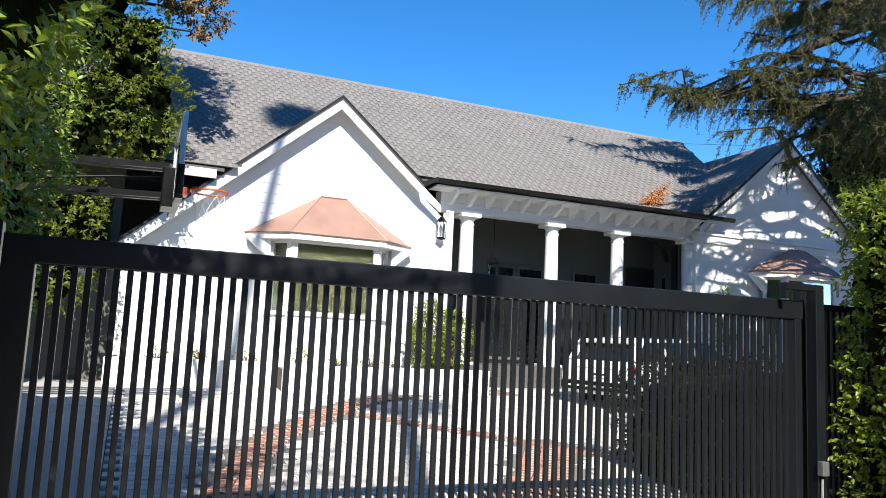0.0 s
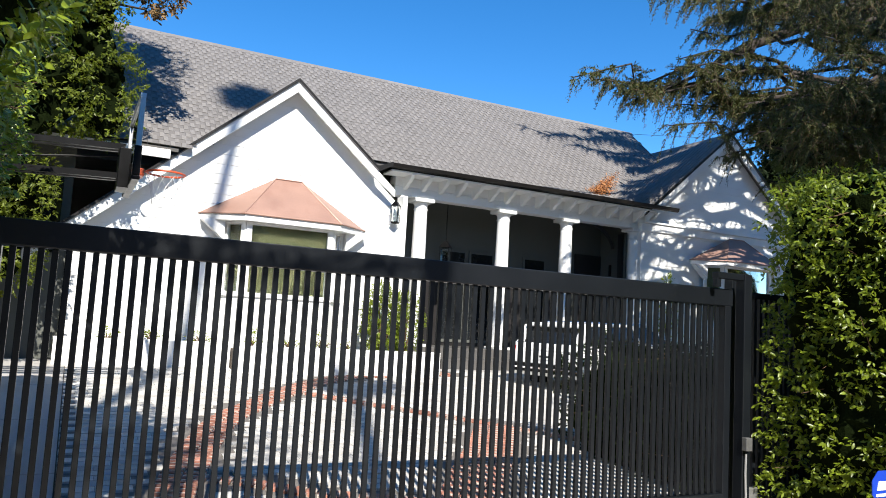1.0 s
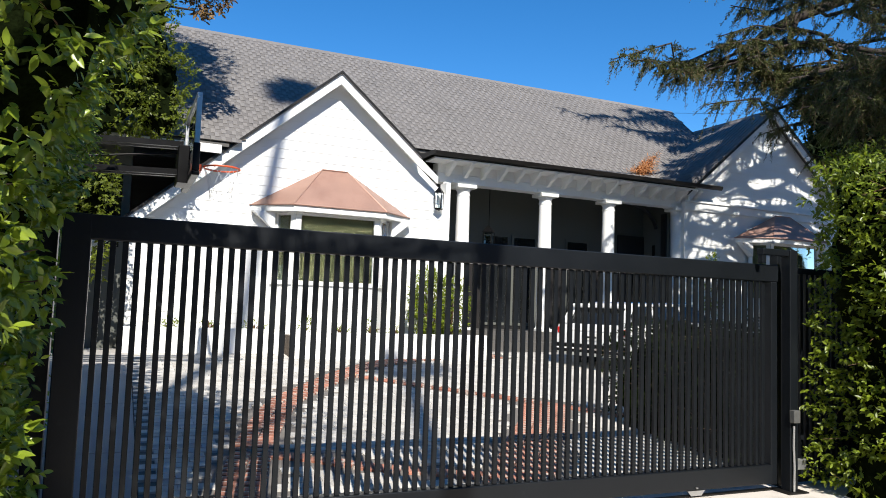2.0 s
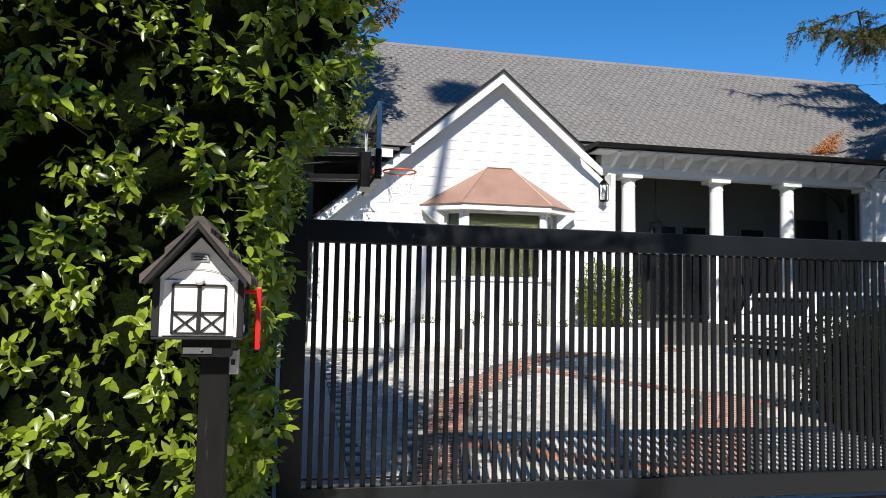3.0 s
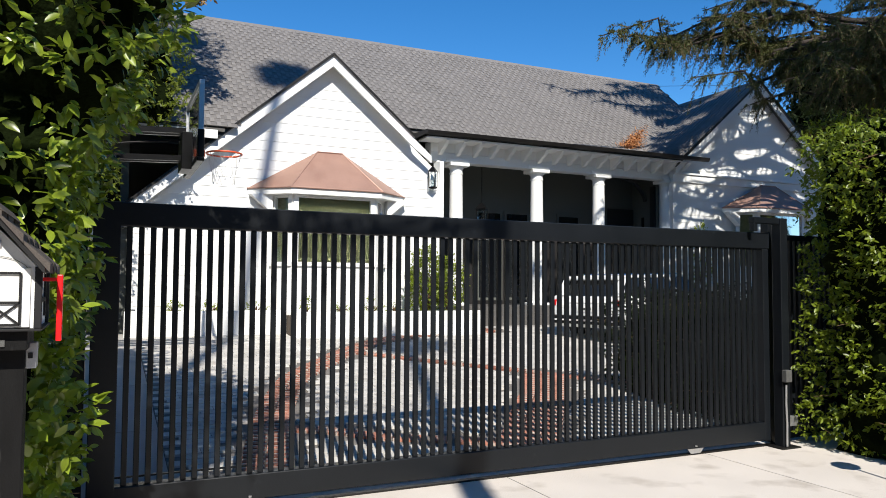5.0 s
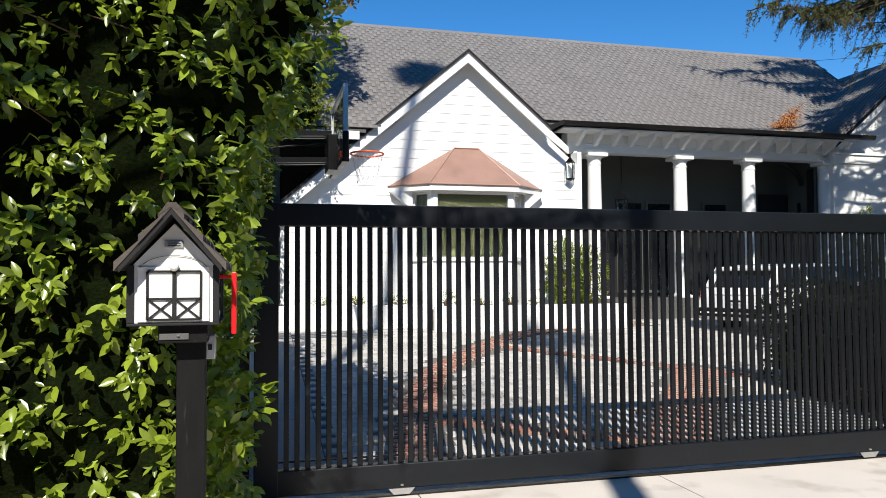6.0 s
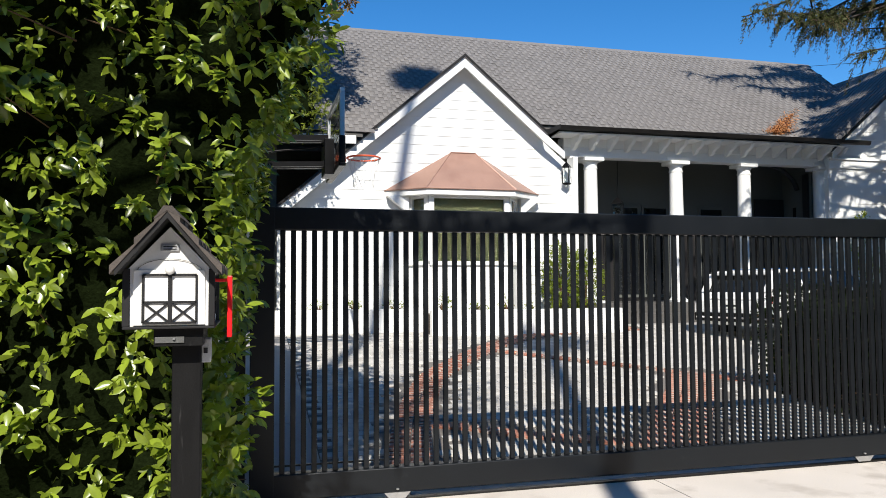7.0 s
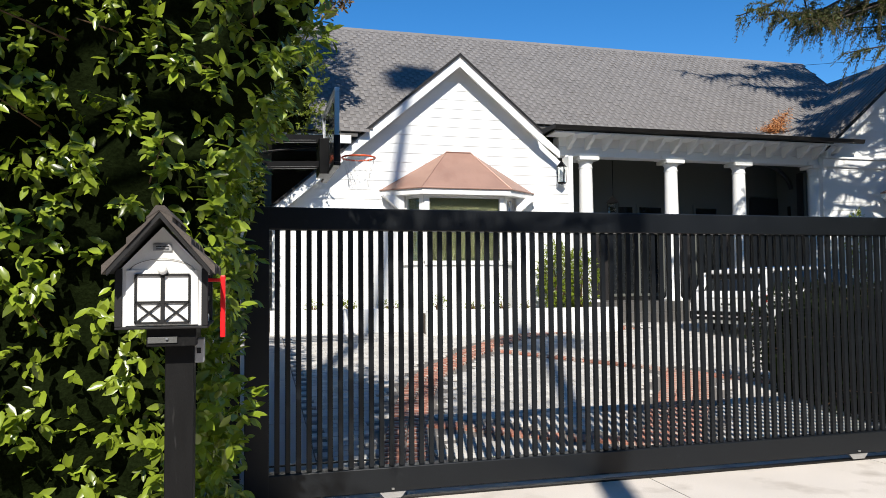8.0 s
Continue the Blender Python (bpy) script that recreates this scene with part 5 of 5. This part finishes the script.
    needle_mass("needles", np.concatenate(base), np.concatenate(axis), np.concatenate(size), 0.12, M_NEEDLE, tr, "drooping sprays of fine dark needles")
    return tr


cedar()


def palm(x0, x1, height, head, seed):
    """A tall slim leaning palm across the pavement; it throws a long thin shadow."""
    global RNG
    RNG = np.random.default_rng(seed)
    pm = thing("palm_tree", "tall slim leaning fan palm across the street", "tree", group="palms across the street")
    pts = [Vector((x0 + (x1 - x0) * t, -10.0, height * t - 0.1)) for t in np.linspace(0, 1, 14)]
    part("trunk", tube(bmesh.new(), pts, [0.16 - 0.05 * i / 13 for i in range(14)], 10), M_BARK, pm, smooth=True)
    top = np.array(pts[-1])
    n = 420
    d = RNG.normal(0, 1, (n, 3))
    d[:, 2] = d[:, 2] * 0.6 + 0.1
    d /= np.linalg.norm(d, axis=1, keepdims=True)
    leaf_mass("fronds", top + d * 0.15, d, np.tile((0.0, 0.0, 1.0), (n, 1)), head * RNG.uniform(0.5, 1.05, n), M_TREELEAF, pm, width=0.16, label="round head of fan fronds")
    return pm


palm(-4.4, -0.74, 24.4, 0.85, 41)
palm(-0.48, 1.31, 15.6, 0.8, 42)


# ---- shrubs and small plants ----
def shrub(label, x, y, z, rx, rz, n, leaf, material, seed):
    global RNG
    RNG = np.random.default_rng(seed)
    sh = thing("shrub", label, "shrub", group="planting by the house")
    bm = bmesh.new()
    for i in range(7):
        a = i * 0.9
        limb(bm, (x, y, z), (x + rx * 0.6 * math.cos(a), y + rx * 0.5 * math.sin(a), z + rz * (1.1 + 0.5 * (i % 3) / 2)), 0.02, 0.005, 0.05, 5)
    part("stem_growth", bm, M_TWIG, sh)
    d = RNG.normal(0, 1, (n, 3))
    d /= np.linalg.norm(d, axis=1, keepdims=True)
    p = np.array((x, y, z + rz)) + d * np.array((rx, rx * 0.8, rz)) * (RNG.uniform(0.3, 1, n) ** 0.5)[:, None]
    p += np.array([noise.noise_vector(Vector(q) * 3) for q in p]) * 0.12
    leaf_mass("foliage", *shoots(p, d, 5, leaf), material, sh)
    return sh


shrub("dense green shrub beside the porch column", 5.9, 8.35, 1.0, 0.44, 0.72, 700, 0.07, M_LEAF2, 51)
shrub("dense green shrub beside the porch column", 6.35, 8.3, 1.0, 0.36, 0.62, 380, 0.075, M_LEAF2, 52)
shrub("tall leafy shrub at the corner of the wing", 13.9, 8.9, 0.68, 0.32, 1.3, 160, 0.09, M_LEAF2, 53)
for i, (x, y) in enumerate(((1.0, 8.62), (1.7, 8.66), (2.5, 8.6), (3.3, 8.05), (4.0, 8.08), (4.6, 8.05), (5.1, 8.1))):
    shrub("small flowering plant in the planter", x, y, 1.0, 0.14 + 0.05 * (i % 3), 0.12 + 0.03 * (i % 2), 40, 0.045, M_LEAF2, 60 + i)

# fallen needles in the roof valley
RNG = np.random.default_rng(71)
m = 2600
t = RNG.beta(1.0, 3.6, m)
side = RNG.normal(-0.22, 0.13, m) * (1.25 - t)
vx = VALLEY[0][0] + 1.5 * t + side
vy = VALLEY[0][1] + 1.3 * t + np.abs(RNG.normal(0, 0.05, m))
vz = EAVE_Z + RISE * (vy - EAVE_Y) + 0.03
debris = leaf_mass("fallen_needles", np.stack([vx, vy, vz], 1), np.stack([RNG.normal(0, 1, m), RNG.normal(0, 1, m), RNG.normal(0.1, 0.5, m)], 1), np.tile((0.0, -0.6, 0.8), (m, 1)), RNG.uniform(0.04, 0.1, m), M_RUST, None, width=0.2)
tagged(debris, "rust-brown fallen needles lying in the roof valley", "fallen needles")


# ---- security sign ----
sign = thing("yard_sign", "small blue eight-sided yard sign on a stake before the hedge", "sign")
sx, sy, sz, sr = 5.86, -1.62, 0.66, 0.13
octo = [(sx + sr * math.cos(math.pi / 8 + i * math.pi / 4), sz + sr * math.sin(math.pi / 8 + i * math.pi / 4)) for i in range(8)]
part("face", prism(bmesh.new(), octo, "y", sy, sy + 0.006), M_BLUE, sign)
part("emblem", prism(bmesh.new(), [(sx - 0.07, sz - 0.02), (sx + 0.07, sz - 0.02), (sx + 0.05, sz + 0.045), (sx - 0.05, sz + 0.045)], "y", sy - 0.004, sy - 0.0005), M_BOXWHITE, sign, "plain white emblem")
part("lettering", boxed(sx - 0.08, sx + 0.08, sy - 0.004, sy - 0.0005, sz - 0.065, sz - 0.045), M_BOXWHITE, sign)
part("stake", boxed(sx - 0.012, sx + 0.012, sy + 0.0065, sy + 0.014, -0.05, sz - 0.05), M_STEEL, sign)


# ---- parked car ----
def car(m):
    """A parked white estate; built along +x, tail at x = 0, then set at m."""
    c = thing("car", "white estate car parked on the driveway", "car")
    W, L = 0.88, 4.55
    body = [(0.0, 0.42), (0.0, 0.78), (0.05, 0.95), (0.12, 0.99), (3.4, 1.0), (4.2, 0.88), (4.48, 0.76), (4.55, 0.5), (4.5, 0.26), (4.15, 0.26), (4.08, 0.5), (3.9, 0.64), (3.66, 0.64), (3.48, 0.5), (3.42, 0.26), (1.25, 0.26), (1.18, 0.5), (1.0, 0.64), (0.76, 0.64), (0.58, 0.5), (0.52, 0.28), (0.06, 0.28)]
    bm = prism(bmesh.new(), body, "y", -W, W)
    bmesh.ops.bevel(bm, geom=[e for e in bm.edges if abs(e.verts[0].co.y - e.verts[1].co.y) < 1e-6 and min(e.verts[0].co.z, e.verts[1].co.z) > 0.6], offset=0.05, segments=3, affect="EDGES", profile=0.6)
    part("body", bm, M_CARWHITE, c, smooth=False)
    bm = bmesh.new()
    lo = [(0.1, -0.8), (3.38, -0.8), (3.38, 0.8), (0.1, 0.8)]
    hi = [(0.34, -0.62), (2.75, -0.62), (2.75, 0.62), (0.34, 0.62)]
    a = [bm.verts.new((x, y, 0.985)) for x, y in lo]
    b = [bm.verts.new((x, y, 1.37)) for x, y in hi]
    for i in range(4):
        j = (i + 1) % 4
        bm.faces.new((a[i], a[j], b[j], b[i]))
    bm.faces.new(b)
    bm.faces.new(a[::-1])
    part("window_glass", bm, M_DARKGLASS, c, "dark tinted windows")
    part("tailgate_frame", prism(bmesh.new(), [(0.06, 0.99), (0.085, 0.99), (0.325, 1.375), (0.3, 1.375)], "y", -0.77, -0.6), M_CARWHITE, c)
    part("tailgate_frame", prism(bmesh.new(), [(0.06, 0.99), (0.085, 0.99), (0.325, 1.375), (0.3, 1.375)], "y", 0.6, 0.77), M_CARWHITE, c)
    part("roof_spoiler", boxed(0.2, 0.5, -0.64, 0.64, 1.335, 1.425, bevel=0.025), M_CARWHITE, c)
    for s in (-0.5, 0.5):
        part("roof_rail", tube(bmesh.new(), [(0.6, s, 1.45), (2.6, s, 1.45)], 0.018, 6), M_CHROME, c)
    part("roof_panel", boxed(0.4, 2.83, -0.64, 0.64, 1.372, 1.43, bevel=0.022), M_CARWHITE, c)
    for s in (-1, 1):
        for (xa, za), (xb, zb) in (((0.14, 0.99), (0.36, 1.38)), ((1.05, 0.99), (1.1, 1.38)), ((2.1, 0.99), (2.12, 1.38)), ((3.36, 1.0), (2.76, 1.38))):
            part("pillar", tube(bmesh.new(), [(xa, s * 0.8, za), (xb, s * 0.605, zb)], 0.035, 6), M_CARWHITE, c)
        part("tail_lamp", boxed(-0.012, 0.05, s * 0.8 - 0.04, s * 0.8 + 0.04, 0.76, 0.9, bevel=0.01), M_LENSRED, c, "red tail lamp")
        part("side_trim", boxed(0.7, 4.0, s * 0.885 - 0.012, s * 0.885 + 0.012, 0.66, 0.7), M_CHROME, c)
        part("door_mirror", boxed(3.0, 3.14, s * 0.9, s * 0.9 + s * 0.14, 0.98, 1.1, bevel=0.02), M_CARWHITE, c)
        for x in (0.88, 3.78):
            w = part("wheel", tube(bmesh.new(), [(x, s * 0.7, 0.31), (x, s * 0.9, 0.31)], 0.31, 28), M_TYRE, c, smooth=False)
            part("rim", tube(bmesh.new(), [(x, s * 0.88, 0.31), (x, s * 0.912, 0.31)], 0.19, 20), M_CHROME, w)
    part("rear_bumper", boxed(-0.07, 0.1, -0.86, 0.86, 0.36, 0.55, bevel=0.03), M_BLACK, c, "black plastic rear bumper")
    part("bumper_strip", boxed(-0.085, -0.068, -0.8, 0.8, 0.43, 0.47, bevel=0.006), M_CHROME, c, "bright chrome bumper strip")
    pl = part("number_plate", boxed(-0.016, -0.001, -0.2, 0.2, 0.64, 0.76), M_BOXWHITE, c)
    part("lettering", boxed(-0.02, -0.0165, -0.14, 0.14, 0.68, 0.72), M_BOXDARK, pl)
    part("trunk_trim", boxed(0.0, 0.022, -0.5, 0.5, 0.83, 0.85), M_CHROME, c)
    c.matrix_basis = m
    return c


car(pose(8.5, 6.5, gz(6.6) + 0.01, 0, -1.5, 18) @ Matrix.Diagonal((1.0, 0.97, 0.88, 1.0)))

# overhead wire from the ridge to a far pole
pole = thing("utility_pole", "distant wooden utility pole with a thin overhead wire", "utility pole")
part("pole", tube(bmesh.new(), [(46, 24, 0.6), (46, 24, 17.0)], [0.16, 0.11], 10), M_BARK, pole)
part("crossarm", boxed(45.0, 47.0, 23.94, 24.06, 16.0, 16.14), M_BARK, pole)
part("wire", tube(bmesh.new(), [(RIDGE_X1 - 0.1, 12.62, RIDGE_Z - 0.02), (22, 15.0, 9.35), (30, 18.0, 11.2), (38, 21.0, 13.4), (46, 24, 16.1)], 0.006, 5), M_BLACK, pole)


# ---- unseen tree rows added to block sky light ----
def far_green(label, x0, x1, y0, y1, height, n, seed):
    global RNG
    RNG = np.random.default_rng(seed)
    g = thing("added_tree_row", label, "trees", kind="stuff")
    bm = bmesh.new()
    nx = 40
    rows = [(y0, 0.0), (y0 + 0.2, 0.55), (y0 + 0.8, 0.85), ((y0 + y1) / 2, 1.0), (y1 - 0.8, 0.85), (y1 - 0.2, 0.55), (y1, 0.0)]
    vs = [[bm.verts.new(Vector((x0 + (x1 - x0) * i / nx, y, height * h * (0.8 + 0.3 * noise.noise(Vector((x0 + i * 0.37, y * 0.1, 2.0))) + 0.2 * noise.noise(Vector((i * 1.7, y, 5.0))))))) for i in range(nx + 1)] for y, h in rows]
    for a, b in zip(vs, vs[1:]):
        for i in range(nx):
            bm.faces.new((a[i], a[i + 1], b[i + 1], b[i]))
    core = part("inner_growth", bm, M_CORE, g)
    core["kind"] = "stuff"
    pts = []
    for k in range(n):
        u, r = RNG.uniform(), RNG.uniform(0, 5.999)
        a, b = rows[int(r)], rows[int(r) + 1]
        f = r - int(r)
        pts.append((x0 + (x1 - x0) * u, a[0] + (b[0] - a[0]) * f + RNG.normal(0, 0.2), height * (a[1] + (b[1] - a[1]) * f) * RNG.uniform(0.8, 1.1)))
    pts = np.array(pts)
    out = np.tile((0.0, 0.0, 1.0), (n, 1)) + RNG.normal(0, 0.6, (n, 3))
    leaf_mass("foliage", *shoots(pts, out, 5, 0.35), M_TREELEAF, g)
    return g


far_green("unseen tree row added across the road to cut sky light", -45, 50, -24.0, -18.0, 11.5, 3000, 81)
far_green("unseen trees added beyond the tall hedge to cut sky light", -30, -9, -6.5, 30.0, 12.0, 1800, 82)


# ---- pavers and brick bands set in the drive ----
def near_band(x, y, bands):
    return any((x - p.x) ** 2 + (y - p.y) ** 2 < q * q for pts, q in bands for p in pts)


def pavers(x0, x1, y0, y1, w, h, bands, parent):
    """Rows of pale pavers in running bond, left out where the brick bands lie."""
    rng = random.Random(5)
    tv = [(0, 0, -0.03), (1, 0, -0.03), (1, 1, -0.03), (0, 1, -0.03), (0.006, 0.04, 0.006), (0.994, 0.04, 0.006), (0.994, 0.96, 0.006), (0.006, 0.96, 0.006)]
    tf = [(4, 5, 6, 7), (0, 1, 5, 4), (1, 2, 6, 5), (2, 3, 7, 6), (3, 0, 4, 7)]
    me = bpy.data.meshes.new("paver")
    me.from_pydata([((a - 0.5) * (w - 0.002), (b - 0.5) * (h - 0.012), c) for a, b, c in tv], [], tf)
    me.materials.append(M_PAVER_P)
    verts, faces = [], []
    for r in range(int((y1 - y0) / h)):
        y = y0 + (r + 0.5) * h
        for c in range(int((x1 - x0) / w)):
            x = x0 + (c + 0.5 + 0.5 * (r % 2)) * w
            if x + w / 2 > x1 or near_band(x, y, bands):
                continue
            z = gz(y) + rng.uniform(-0.002, 0.002)
            if 2.4 < x < 5.4 and 1.2 < y < 4.0:
                ob = new("paver", me)
                ob.matrix_basis = pose(x, y, z, 4.75, 0, rng.uniform(-0.5, 0.5))
                ob.parent = parent
            else:
                k = len(verts)
                verts += [(x + (a - 0.5) * (w - 0.002), y + (b - 0.5) * (h - 0.012), z + 0.083 * (b - 0.5) * h + q) for a, b, q in tv]
                faces += [tuple(k + i for i in f) for f in tf]
    raw("paving", verts, faces, M_PAVER, parent, "pale worn concrete pavers")["kind"] = "stuff"


def smooth_path(path):
    pts = [Vector((x, y, 0)) for x, y in path]
    fine = []
    for i in range(len(pts) - 1):
        p0, p1, p2, p3 = pts[max(i - 1, 0)], pts[i], pts[i + 1], pts[min(i + 2, len(pts) - 1)]
        for k in range(40):
            t = k / 40
            fine.append(0.5 * ((2 * p1) + (p2 - p0) * t + (2 * p0 - 5 * p1 + 4 * p2 - p3) * t * t + (3 * p1 - p0 - 3 * p2 + p3) * t ** 3))
    return fine


def brick_band(fine, rows, parent):
    me = bpy.data.meshes.get("brick")
    if not me:
        me = bpy.data.meshes.new("brick")
        bm = boxed(-0.098, 0.098, -0.047, 0.047, -0.05, 0.012, bevel=0.004)
        bm.to_mesh(me)
        bm.free()
        me.materials.append(M_BRICK)
    run = 0.0
    for a, b in zip(fine, fine[1:]):
        run += (b - a).length
        if run >= 0.112:
            run = 0.0
            d = (b - a).normalized()
            s = Vector((-d.y, d.x, 0))
            for r in range(rows):
                c = a + s * (r - (rows - 1) / 2) * 0.207
                if c.y < 0.3:
                    continue
                ob = new("brick", me)
                ob.matrix_basis = pose(c.x, c.y, gz(c.y) - 0.001 + random.uniform(-0.002, 0.003), 4.75, 0, 0) @ Matrix.Rotation(math.atan2(s.y, s.x) + random.uniform(-0.03, 0.03), 4, "Z")
                ob.parent = parent


BANDS = [(smooth_path(p), rows) for p, rows in (
    ([(1.05, 0.35), (1.25, 1.3), (1.5, 2.3), (1.85, 3.4), (2.25, 4.4), (2.85, 5.3), (3.5, 6.2), (4.3, 7.1), (5.1, 7.65), (6.1, 8.0), (7.4, 8.2)], 2),
    ([(3.62, 6.2), (3.9, 5.95), (4.4, 5.4), (4.95, 4.85), (5.5, 4.3), (6.0, 3.75), (6.45, 3.25), (7.0, 2.6), (7.5, 2.0)], 1),
    ([(5.85, 3.85), (5.2, 2.85), (4.6, 2.05), (4.1, 1.35), (3.6, 0.65)], 3),
    ([(1.5, 2.05), (1.95, 1.85), (2.4, 1.5), (2.9, 1.25), (3.4, 1.02), (4.0, 0.8)], 1))]
pavers(0.41, 16.5, 0.22, 8.6, 0.3, 0.152, [(pts[::4], 0.11 * rows + 0.14) for pts, rows in BANDS], drive)
for pts, rows in BANDS:
    brick_band(pts, rows, drive)
